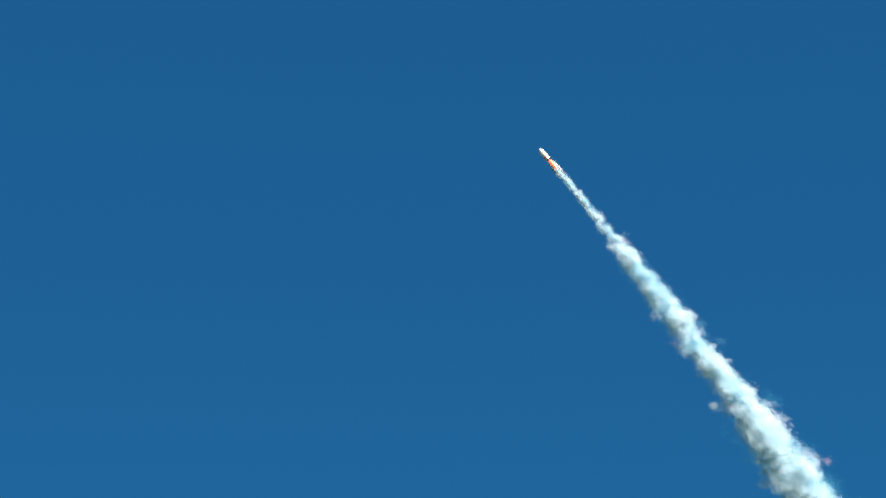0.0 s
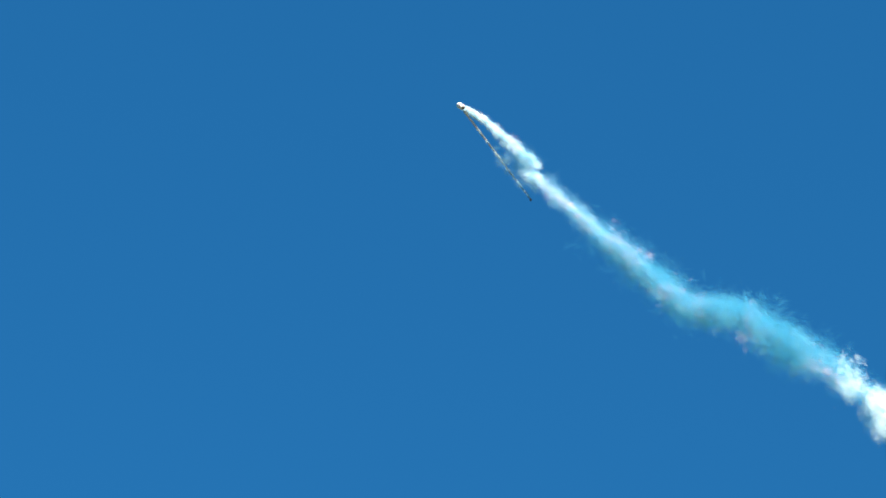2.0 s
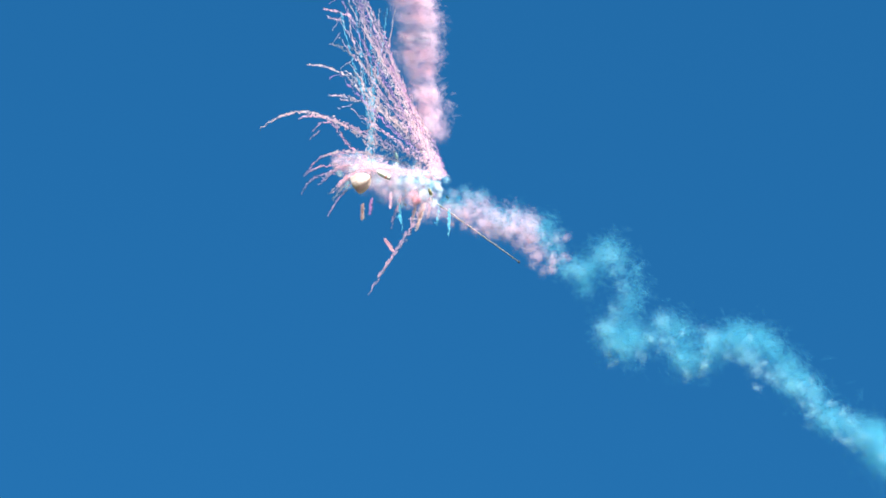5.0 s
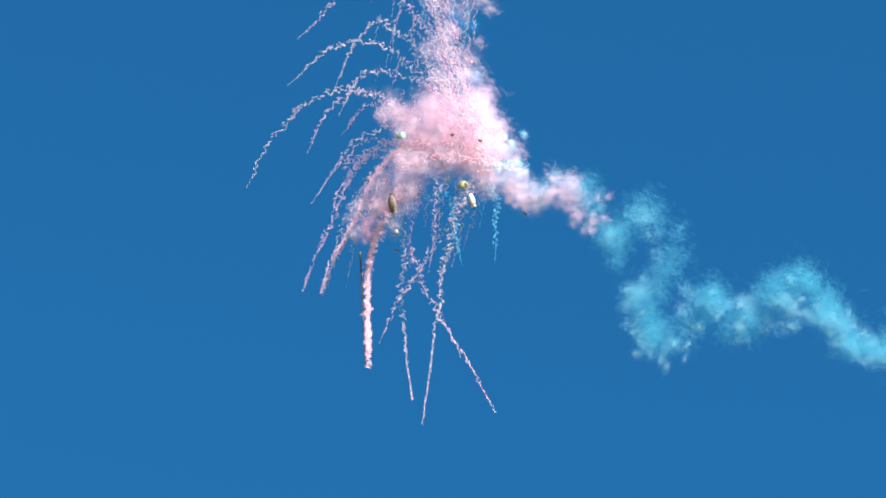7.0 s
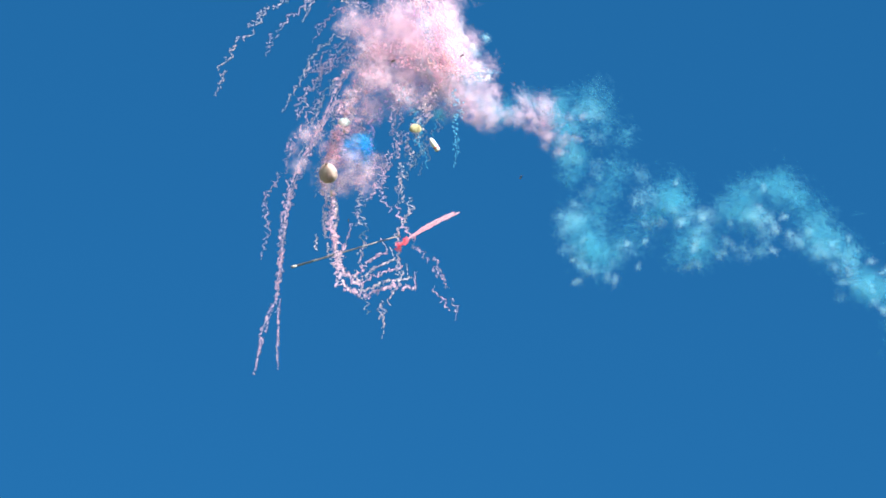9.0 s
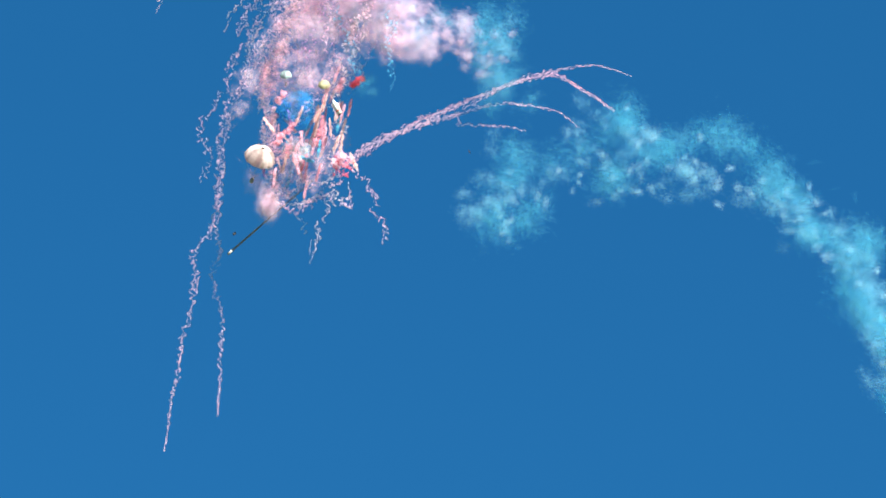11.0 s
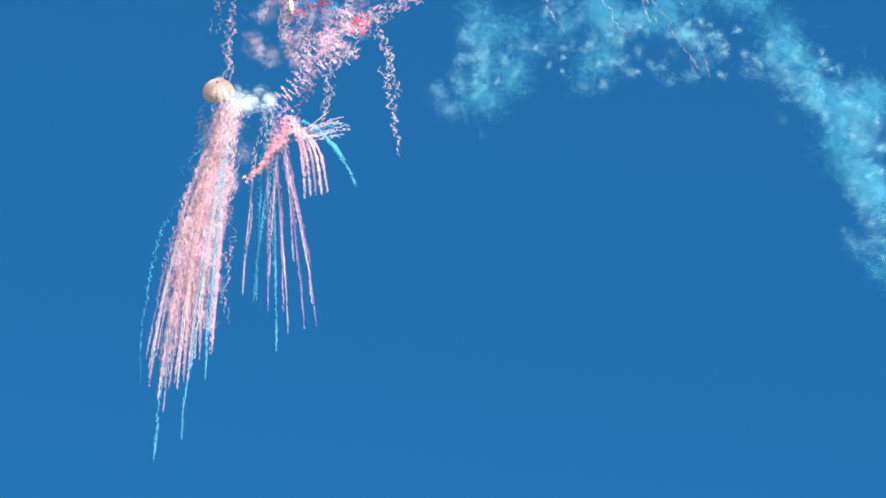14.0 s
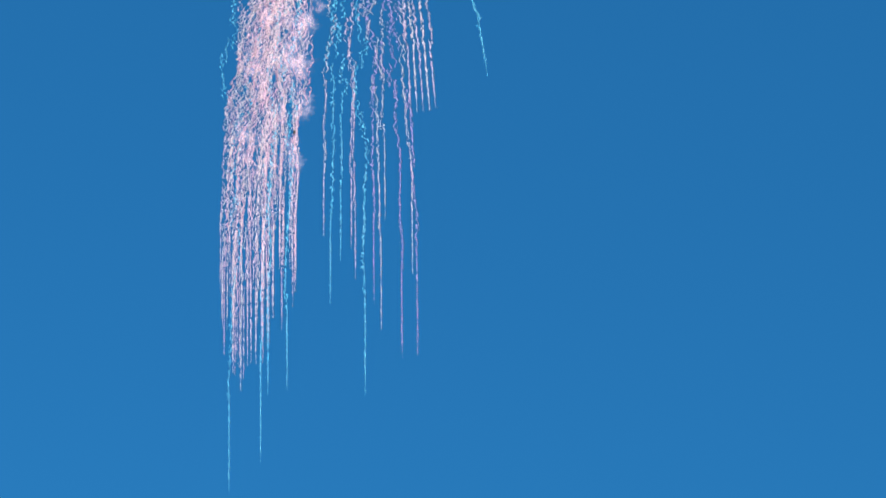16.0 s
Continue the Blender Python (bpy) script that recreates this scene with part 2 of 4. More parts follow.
# ---- the rocket's white trail ----
# the trail's line at later times, by the moment at which each stretch was left: (left at, u, v)
LINES = {
    2.0: [(0.8, 1875, 900), (1.0, 1750, 815), (1.12, 1662, 803), (1.3, 1570, 728), (1.55, 1446, 620), (1.75, 1345, 535), (1.9, 1285, 480), (2.0, 1251, 438)],
    2.5: [(0.8, 1889, 885), (1.0, 1750, 795), (1.12, 1680, 815), (1.33, 1571, 715), (1.55, 1471, 640), (1.75, 1371, 580), (2.0, 1256, 495),
          (2.15, 1191, 430), (2.3, 1130, 380), (2.5, 1062, 339)],
    3.0: [(0.8, 1880, 880), (1.0, 1749, 775), (1.1, 1685, 815), (1.27, 1611, 753), (1.45, 1511, 673), (1.65, 1411, 613), (1.8, 1331, 573),
          (2.08, 1221, 503), (2.27, 1141, 423), (2.6, 1031, 343), (3.0, 907, 274)],
    3.5: [(0.8, 1880, 900), (1.1, 1699, 800), (1.3, 1600, 723), (1.45, 1530, 675), (1.6, 1459, 629), (1.72, 1400, 600), (1.8, 1355, 590), (1.88, 1310, 565),
          (1.95, 1270, 547), (2.05, 1225, 540), (2.15, 1197, 518), (2.23, 1166, 462), (2.32, 1129, 441), (2.5, 1060, 388), (2.7, 1000, 345), (2.85, 960, 320), (3.2, 876, 277)],
    4.5: [(0.8, 1860, 900), (1.1, 1680, 800), (1.3, 1590, 725), (1.45, 1500, 655), (1.6, 1420, 590), (1.72, 1370, 580), (1.8, 1320, 612), (1.88, 1285, 545),
          (1.95, 1230, 562), (2.05, 1180, 565), (2.15, 1195, 500), (2.23, 1170, 425), (2.32, 1130, 462), (2.5, 1050, 400), (2.7, 1000, 358), (2.85, 970, 345), (3.2, 880, 318)],
    7.0: [(0.8, 1900, 800), (1.1, 1640, 665), (1.3, 1530, 620), (1.45, 1460, 560), (1.6, 1390, 515), (1.72, 1340, 590), (1.8, 1275, 530), (1.88, 1230, 585),
          (1.95, 1165, 622), (2.05, 1130, 550), (2.15, 1170, 480), (2.23, 1150, 388), (2.32, 1105, 452), (2.5, 1035, 368), (2.7, 985, 332), (2.85, 950, 345), (3.2, 880, 310)],
    8.5: [(0.8, 1880, 900), (1.1, 1690, 750), (1.3, 1610, 675), (1.45, 1492, 590), (1.6, 1400, 520), (1.72, 1325, 630), (1.8, 1250, 550), (1.88, 1215, 570),
          (1.95, 1125, 650), (2.05, 1090, 570), (2.15, 1135, 495), (2.23, 1128, 375), (2.32, 1090, 470), (2.5, 1042, 405), (2.7, 990, 375), (2.85, 925, 358), (3.2, 870, 330)],
    10.0: [(0.8, 1820, 1000), (1.1, 1700, 860), (1.3, 1623, 729), (1.45, 1520, 640), (1.6, 1383, 569), (1.72, 1285, 635), (1.8, 1300, 520), (1.88, 1213, 579),
          (1.95, 1120, 650), (2.05, 1063, 679), (2.15, 1060, 580), (2.23, 1098, 389), (2.32, 1068, 485), (2.5, 1023, 399), (2.7, 963, 362), (2.85, 910, 385), (3.2, 860, 350)],
    12.5: [(0.8, 1780, 1060), (1.1, 1681, 859), (1.3, 1621, 749), (1.45, 1530, 680), (1.6, 1381, 599), (1.72, 1251, 699), (1.8, 1261, 595), (1.88, 1181, 649),
          (1.95, 1051, 660), (2.05, 1025, 735), (2.15, 990, 690), (2.23, 1041, 399), (2.32, 1031, 495), (2.5, 971, 422), (2.7, 901, 415), (2.85, 851, 385), (3.2, 800, 370)],
    16.0: [(0.8, 1710, 1085), (1.1, 1611, 884), (1.3, 1551, 774), (1.45, 1460, 705), (1.6, 1311, 624), (1.72, 1181, 724), (1.8, 1191, 620), (1.88, 1111, 674),
          (1.95, 981, 685), (2.05, 955, 760), (2.15, 920, 715), (2.23, 971, 424), (2.32, 961, 520), (2.5, 901, 447), (2.7, 831, 440), (2.85, 781, 410), (3.2, 730, 395)],
}
# half the trail's width at these times, and at a second's age by the moment of leaving
SPREAD = [(3.0, 20), (3.5, 22), (4.5, 27), (7.0, 38), (10.0, 50), (12.5, 60), (16, 72)]
YOUNG = [(-1, 1.1), (-0.3, 1.0), (0, 0.85), (0.4, 0.68), (1, 0.6), (2, 0.5), (3, 0.45)]


def trail_half(t, te):
    """Half the trail's width at t where it was left at te."""
    age = min(max(t - te, 0), 1.4)
    young = 3 + 40 * age ** 0.75 * float(np.interp(te, *zip(*YOUNG)))
    late = float(np.interp(t, *zip(*SPREAD))) * (0.66 if te > 2.35 else 1.0)
    return young + (max(late, young) - young) * min(max((t - 3.0) / 1.0, 0), 1)


def white_trail():
    trail = thing("smoke_trail", "white smoke trail behind the climbing rocket, breaking into wisps tinted sky blue", "smoke")
    lumps = rng.normal(size=(400, 2)) * 0.75

    def way_run(te):
        return float(np.interp(te, RUN_T, RUN))
    RUN_T = np.arange(-1.2, 3.21, 0.02)
    pts = np.array([flight(x) for x in RUN_T])
    RUN = np.concatenate([[0], np.cumsum(np.hypot(*np.diff(pts, axis=0).T))])
    stations = []
    for kind, gap in ((0, 4.0), (1, 4.4)):
        stations += [(float(np.interp(x, RUN, RUN_T)), kind) for x in np.arange(0, RUN[-1], gap)]
    for te, kind in stations:
        te = te + rng.uniform(-0.01, 0.01)
        slow = float(np.interp(te, *zip(*YOUNG)))
        r = (15, 26)[kind] * rng.uniform(0.75, 1.25) * (0.75 + 0.35 * slow) * (0.72 if te > 2.3 else 1.0)
        lag = (rng.uniform(0.2, 0.7), rng.uniform(0.55, 1.2))[kind]
        own = rng.normal(size=3)
        own *= rng.uniform(0.2, 1) / np.linalg.norm(own)
        x = way_run(te) / 26
        k = int(x) + (130 if kind else 0)
        off = own[:2] * 0.7 + lumps[k] * (1 - x % 1) + lumps[k + 1] * (x % 1)
        turn, turn2 = along(*flight(te), heading(te)), across(1100, 500)
        rows = []
        leave = te + lag

        def put(t, te_now):
            h = trail_half(t, te_now)
            p = trail_at(t, te_now) + off * max(h - 0.6 * r, 0.3 * h)
            rows.append((t, Matrix.Translation(spot(*p, own[2] * h * 0.1)) @ (turn2 if t > 4.4 else turn)))
        for t in TICKS + [3.5, 4, 4.5, 5]:
            if t < leave - 0.04:
                put(t, t - lag)
        for t in sorted([max(leave, 0), max(leave, 0) + 0.35, max(leave, 0) + 0.8] + [m for m in LINES if m > leave + 0.2]):
            put(t, te)
        # later stretches take the tones with sky blue mixed into the white
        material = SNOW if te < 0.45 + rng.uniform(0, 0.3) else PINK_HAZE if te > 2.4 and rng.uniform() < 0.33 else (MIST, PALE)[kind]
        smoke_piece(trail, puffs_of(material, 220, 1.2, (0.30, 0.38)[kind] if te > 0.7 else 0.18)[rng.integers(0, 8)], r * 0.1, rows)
    # the newest smoke, at the rocket's heels and along its burning tail pole, which ends up in the burst
    for i in range(190):
        heel = i < 140
        lag, along_pole, own = 0.02 + 0.33 * (i / 140) ** 1.2, rng.uniform(0.1, 1.0), rng.normal(size=3)
        r = (5.0 + 15 * lag) * rng.uniform(0.8, 1.2) if heel else 2.6
        turn, turn2 = along(*flight(1.5), heading(1.5)), across(860, 300)
        rows = []
        for t in TICKS:
            p = trail_at(t, t - lag) if heel else flight(t) + 200 * along_pole * curve(POLE_WAY, t)
            h = 0.35 * trail_half(t, t - lag) if heel else 0.8
            rows.append((t, Matrix.Translation(spot(*(p + own[:2] * h), own[2] * h * 0.1)) @ turn))
        for t in (3.6, 4.0, 4.7, 7, 10, 12.5, 16):
            heart = np.array((875 - 185 * along_pole * min((t - 3.2) / 1.0, 1), 300 - 45 * along_pole)) if t < 5 else curve(CORE, t)
            rows.append((t, Matrix.Translation(spot(*(heart + own[:2] * 9 * min(max(t - 3.4, 0.5), 4) + np.array((0, max(t - 10, 0) * 30))), 3 + own[2] * 2)) @ turn2))
        smoke_piece(trail, puffs_of(SKY_WHITE if i % 2 else SNOW, 340, 1.2, 0.24)[rng.integers(0, 8)], r * 0.1, rows)


POLE_WAY = [(0, 0.62, 0.78), (0.5, 0.62, 0.78), (1, 0.57, 0.82), (1.5, 0.64, 0.77), (2, 0.6, 0.8), (2.5, 0.68, 0.73), (3, 0.78, 0.62), (3.25, 0.8, 0.6)]
white_trail()

# ---- the thinner smoke of the bamboo tail, white and later pink ----
def tail_smoke(t_from, t_to, material, name, label, reach, step):
    trail = thing(name, label, "smoke")
    meshes = puffs_of(material, 340, 1.8)
    for te in np.arange(t_from, t_to, step):
        off = rng.normal(size=3)
        turn, turn2 = along(*flight(te), heading(te)), across(1100, 500)
        rows = []
        lag = rng.uniform(0.35, 0.7)
        for t in TICKS:
            if t < te - 0.12:
                rows.append((t, Matrix.Translation(spot(*trail_at(t, t - lag), 2.5)) @ turn))
        p = flight(te) + reach * rng.uniform(0.45, 1.05) * curve(POLE_WAY, te)
        rows.append((te, Matrix.Translation(spot(*p, 0.3)) @ turn))
        for dt, g in ((0.3, 0.6), (0.7, 1.0)):
            q = p * (1 - g) + trail_at(te + dt, te - 0.02) * g
            rows.append((te + dt, Matrix.Translation(spot(q[0] + off[0] * 6 - 4, q[1] + off[1] * 6 + 8, off[2])) @ turn))
        for t, line in LINES.items():
            if t > te + 0.8:
                w = curve(line, max(te + 0.05, 0.8)) if te > 0.75 else p
                s = trail_half(t, te) * 0.4
                rows.append((t, Matrix.Translation(spot(w[0] - 4 + off[0] * s, w[1] + 12 + off[1] * s, off[2] * s * 0.1)) @ turn2))
        smoke_piece(trail, meshes[rng.integers(0, 8)], rng.uniform(0.55, 0.95), rows)


# the first stretch's cyan is sky blue painted into white smoke
tail_smoke(0.55, 2.0, SKY_WHITE, "tail_smoke", "thin sky-tinted smoke beside the white rocket trail", 195, 0.011)
tail_smoke(2.4, 3.05, PINK_HAZE, "tail_smoke", "thin pink smoke along the lower side of the trail", 130, 0.006)


# ---- clouds of the burst ----
def cloud(name, label, material, n, box, times, size, t_start=3.9, spell=None, group=""):
    """Puffs that come out of the burst and fill a region: box (u0, v0, u1, v1, lean) at the first of times, moved on by (t, du, dv, widen) after."""
    c = thing(name, label, "smoke", group)
    meshes = puffs_of(material)
    spell = spell or (0.6 if t_start > 6 else 2.0)
    u0, v0, u1, v1, lean = box
    for _ in range(n):
        off = rng.normal(size=3)
        f, g = rng.uniform(size=2)
        u, v = u0 + (u1 - u0) * g + lean * (f - 0.5), v0 + (v1 - v0) * f
        cu, cv = (u0 + u1) / 2, (v0 + v1) / 2
        turn, turn2 = along(*flight(2.2), heading(2.2)), across(800, 300)
        begin = t_start + rng.uniform(0, spell)
        if begin < 4.2:
            rows = carried_rows(rng.uniform(0.7, 1.3), off[2] * 0.3, turn, begin)
        else:
            begin = max(begin, 5.7)
            rows = carried_rows(rng.uniform(0, 1), off[2] * 0.3, turn, begin, begin + rng.uniform(-0.5, 0.6))

        rows = [r for r in rows if r[0] <= begin + 0.7]
        begin = max(begin, rows[-1][0])
        for t, du, dv, widen in times:
            if t < begin + 0.15:
                continue
            rows.append((t, Matrix.Translation(spot(cu + (u - cu) * widen + du, cv + (v - cv) * widen + dv, off[2] * 3)) @ turn2))
        smoke_piece(c, meshes[rng.integers(0, 8)], size * 0.1 * rng.uniform(0.6, 1.3), rows)


def clouds():
    cloud("burst_heart", "pale pink and white smoke along the opened rocket", PINK_HAZE, 95, (735, 245, 815, 335, 140),
          [(3.6, 75, 0, 0.3), (4.0, 45, -12, 0.65), (4.5, 0, 0, 1.0), (4.7, 0, 0, 1.05), (7, 15, -35, 1.3), (10, 0, 20, 1.5), (12.5, -30, 110, 1.7), (16, -40, 130, 2)], 13, 3.3, 0.3)
    cloud("burst_cloud", "dense pale pink smoke cloud where the rocket burst", PINK_HAZE, 95, (700, 175, 875, 305, 30),
          [(4.7, 20, 35, 0.5), (7, 5, 0, 1.0), (10, -5, 45, 1.1), (12.5, -40, 110, 1.25), (16, -60, 130, 1.5)], 27, 4.3)
    cloud("burst_cloud", "pale pink smoke spread over blue sky", PINK_HAZE, 34, (825, 200, 910, 350, 60),
          [(4.7, 5, 15, 0.6), (7, 0, 0, 1.0), (10, 0, 45, 1.1), (12.5, -30, 80, 1.2), (16, -40, 90, 1.4)], 22, 4.3)
    cloud("smoke_column", "tall column of pink smoke over the burst", PINK_HAZE, 55, (765, -140, 870, 200, -20),
          [(5.6, 0, 40, 0.6), (7, 0, 0, 1.0), (10, -20, 60, 1.1), (12.5, -40, 90, 1.3), (16, -60, 100, 1.5)], 22, 4.8)
    cloud("rose_smoke", "rose smoke band leading down from the burst", ROSE_HAZE, 44, (662, 265, 712, 440, -90),
          [(6.2, 40, -30, 0.6), (7, 0, 0, 0.95), (10, -5, 40, 1.05), (12.5, -10, 30, 1.5), (16, -20, 50, 1.8)], 11, 4.2)
    cloud("blue_cloud", "bright blue smoke puff below a parachute", BLUE_HAZE, 30, (670, 388, 714, 432, 0),
          [(6.8, 5, -100, 0.3), (7.5, -5, -40, 0.4), (8, 0, 0, 0.8), (9, -8, 30, 1.0), (10, -15, 60, 1.2), (12.4, -5, 140, 1.3), (13.5, 0, 145, 1.7), (16, 0, 170, 2)], 13, 6.5)
    cloud("smoke_patch", "pink and white smoke behind the swinging pole", PINK_HAZE, 54, (610, 570, 775, 690, -40),
          [(7, 10, -290, 0.5), (8.6, -15, -240, 0.55), (9.6, -15, -20, 0.65), (12.3, -10, -20, 1.0), (16, 0, 30, 1.4)], 15, 4.5)
    cloud("smoke_patch", "pink smoke shreds drifting under the burst", PINK_HAZE, 24, (590, 400, 745, 530, -60),
          [(7, 15, -95, 0.7), (10, -15, -20, 0.9), (12.5, 0, 0, 1.0), (16, -10, 30, 1.3)], 15, 4.3)
    cloud("smoke_patch", "soft pink smoke sinking out of the burst", PINK_HAZE, 46, (580, 385, 770, 520, -40),
          [(7, 110, -210, 0.8), (8.5, 100, -175, 0.9), (10, 45, -80, 0.9), (12.5, 0, 0, 1.0), (16, -10, 30, 1.3)], 22, 4.3)
    cloud("cyan_cloud", "small pale cyan smoke puff trailing the hanging tube", PALE, 10, (795, 455, 832, 490, 0),
          [(8.9, 20, -110, 0.4), (9.5, 5, -20, 0.7), (10, 0, -10, 0.9), (12.5, -10, 0, 1.3), (16, -10, 20, 1.8)], 10, 7.2)


clouds()


# ---- smoke stars: each star flies on and leaves wisps along its way ----
def streamer(name, label, pts, material, width=7.0, step=22.0, group="", drift=(), grow=1.6, via=(), depth=None, lean=False, loose=1.0, curl=1.0):
    """pts: (t, u, v) of the star. drift: (t, du, dv) that the smoke makes after it is left."""
    t0, t1 = pts[0][0], pts[-1][0]
    d = rng.uniform(-6, 6) if depth is None else depth
    base = spot(*pts[0][1:], d)
    top = thing(name, label, "smoke", group)
    fr = frame_at(*pts[0][1:])
    g0 = curve(pts, t0 + 0.1) - curve(pts, t0)
    bend = (math.atan2(-0.5, 0.87) - math.atan2(-g0[1], g0[0]) + math.pi / 2) % math.pi - math.pi / 2
    lay = fr @ Matrix.Rotation(max(min(bend, 1.45), -1.45), 4, "Z") @ fr.transposed()
    rows = carried_rows(rng.uniform(0.4, 0.9), 0.2, lay if 3.5 < t0 < 8 else Matrix(), t0, rng.uniform(5.6, 6.7) if t0 > 8 else None)
    for t, u, v in via:
        rows.append((t + rng.uniform(-0.15, 0.15), Matrix.Translation(spot(u + rng.normal() * 20, v + rng.normal() * 20, d))))
    rows = [r for r in rows if r[0] < t0 - 0.04]
    rows += [(t0, Matrix.Translation(base)), (16, Matrix.Translation(base))]
    MOVES.append((top, rows))
    ts = np.linspace(t0, t1, 120)
    way = np.array([curve(pts, t) for t in ts])
    run = np.concatenate([[0], np.cumsum(np.hypot(*np.diff(way, axis=0).T))])
    n = max(3, int(run[-1] / step))
    meshes = strands_of(material)
    wob = rng.normal(size=(n + 4, 2))
    wob = (wob[:-2] + wob[1:-1] + wob[2:]) / 1.7
    for k in range(n):
        s = (k + 0.5) / n * run[-1]
        tk = float(np.interp(s, run, ts))
        c = np.array([np.interp(s, run, way[:, 0]), np.interp(s, run, way[:, 1])])
        # a fresh wisp lies with its curl in the line of sight, and rolls over as it ages
        spin = Matrix.Rotation(radians(90 + rng.uniform(-14, 14)), 4, "X")
        side = rng.choice((-1, 1)) * radians(rng.uniform(55, 80)) * curl
        stray, twist = rng.normal(size=2), rng.normal() * 0.06

        def laid(x):
            """Pose of the wisp at the run x along the star's way."""
            x = min(max(x, 2.0), run[-1] - 2.0)
            p = np.array([np.interp(x, run, way[:, 0]), np.interp(x, run, way[:, 1])])
            q = np.array([np.interp(x + 2, run, way[:, 0]), np.interp(x + 2, run, way[:, 1])]) - np.array([np.interp(x - 2, run, way[:, 0]), np.interp(x - 2, run, way[:, 1])])
            return Matrix.Translation(spot(*p, d) - base) @ frame_at(*p) @ Matrix.Rotation(math.atan2(-q[1], q[0]), 4, "Z") @ spin
        home = laid(s)
        turn = home.to_3x3().to_4x4()
        first = laid(0)
        rows = [(0, first), (t0, first)]
        t = t0 + 0.15
        while t < tk - 0.08:
            # not yet left behind: strung out along the way that the star has made
            now = float(np.interp(t, ts, run))
            rows.append((t, laid(now * (1 - 0.75 * ((s - now) / (run[-1] - now)) ** 0.7))))
            t += 0.3

        def place(du, dv, age):
            g, old = min(age / 1.4, 1.0), min(max(age - 1.5, 0), 5)
            at = spot(c[0] + du + stray[0] * loose * old, c[1] + dv + stray[1] * loose * old, d) - base
            return Matrix.Translation(at) @ frame_at(*c) @ Matrix.Rotation(twist * old, 4, "Z") @ lie @ Matrix.Rotation(side * g, 4, "X")
        lie = frame_at(*c).to_3x3().transposed().to_4x4() @ turn
        w = wob[k]
        rows.append((tk, place(0, 0, 0)))
        rows.append((tk + 0.6, place(w[0] * 2, w[1], 0.6)))
        late = tk + 1.4
        rows.append((late, place(w[0] * 4, w[1] * 2, 1.4)))
        up = 0.1 + 0.9 * k / n if lean else 1.0
        for td, du, dv in drift:
            du = du * up
            if td > late + 0.2:
                rows.append((td, place(w[0] * 8 + du, w[1] * 4 + dv, td - tk)))
        if late < 15.7:
            du, dv = (drift[-1][1], drift[-1][2]) if drift else (0, 0)
            rows.append((16, place(w[0] * 9 + du - 4, w[1] * 6 + dv + 4, 16 - tk)))
        rows = [r for r in rows if r[0] <= 16]
        fat = width * (1 + (grow - 1) * (1 - k / n)) * rng.uniform(0.85, 1.15)
        if k == n - 1:
            fat *= 0.5
        smoke_piece(top, meshes[rng.integers(0, 12)], (step * 0.127, fat * 0.2, fat * 0.2), rows, "smoke_wisp")
    return top


def first_stars():
    late = [(7, 65, 25), (10, 60, 40), (12.5, 45, 30)]
    for i in range(24):
        f = (i % 12) / 11
        a = rng.uniform(-1, 1)
        b = np.array((866 + 5 * a, 264.0))
        go = np.array((-100 - 6 * a + 12 * f, -222 + 160 * f ** 1.4)) * (1 - 0.12 * abs(a)) * (1.0 if i < 12 else 0.85)
        t0 = 3.25 + rng.uniform(0, 0.05) + (0.35 + 0.2 * f if i >= 12 else 0)
        p = [(t0, *b), (t0 + 0.25, *(b + go)), (t0 + 0.75, *(b + go * 1.7)), (t0 + 1.5, *(b + go * 2.1)), (t0 + 2.6, *(b + go * 2.0 + np.array((-25, 40))))]
        streamer("smoke_streamer", "thin pink smoke streak shot upwards from the burst", p, (PINK, CREAM, MAUVE, PINK)[i % 4], 2.3, 20,
                 "upward streaks", late, 1.9, lean=True)
    for i in range(8):
        f = i / 7
        p = [(3.4, 860, 268), (3.75 + 0.03 * i, 745, 245), (4.1, 735 + 12 * f, 170 - 40 * f), (4.6, 700 + 70 * f, 40), (5.6, 670 + 120 * f, -60), (7, 640 + 160 * f, -20)]
        streamer("smoke_streamer", "thin pale cyan smoke streak shot upwards", p, (CYAN, CREAM)[i % 2], 3.0, 20, "upward streaks", late, 1.5)


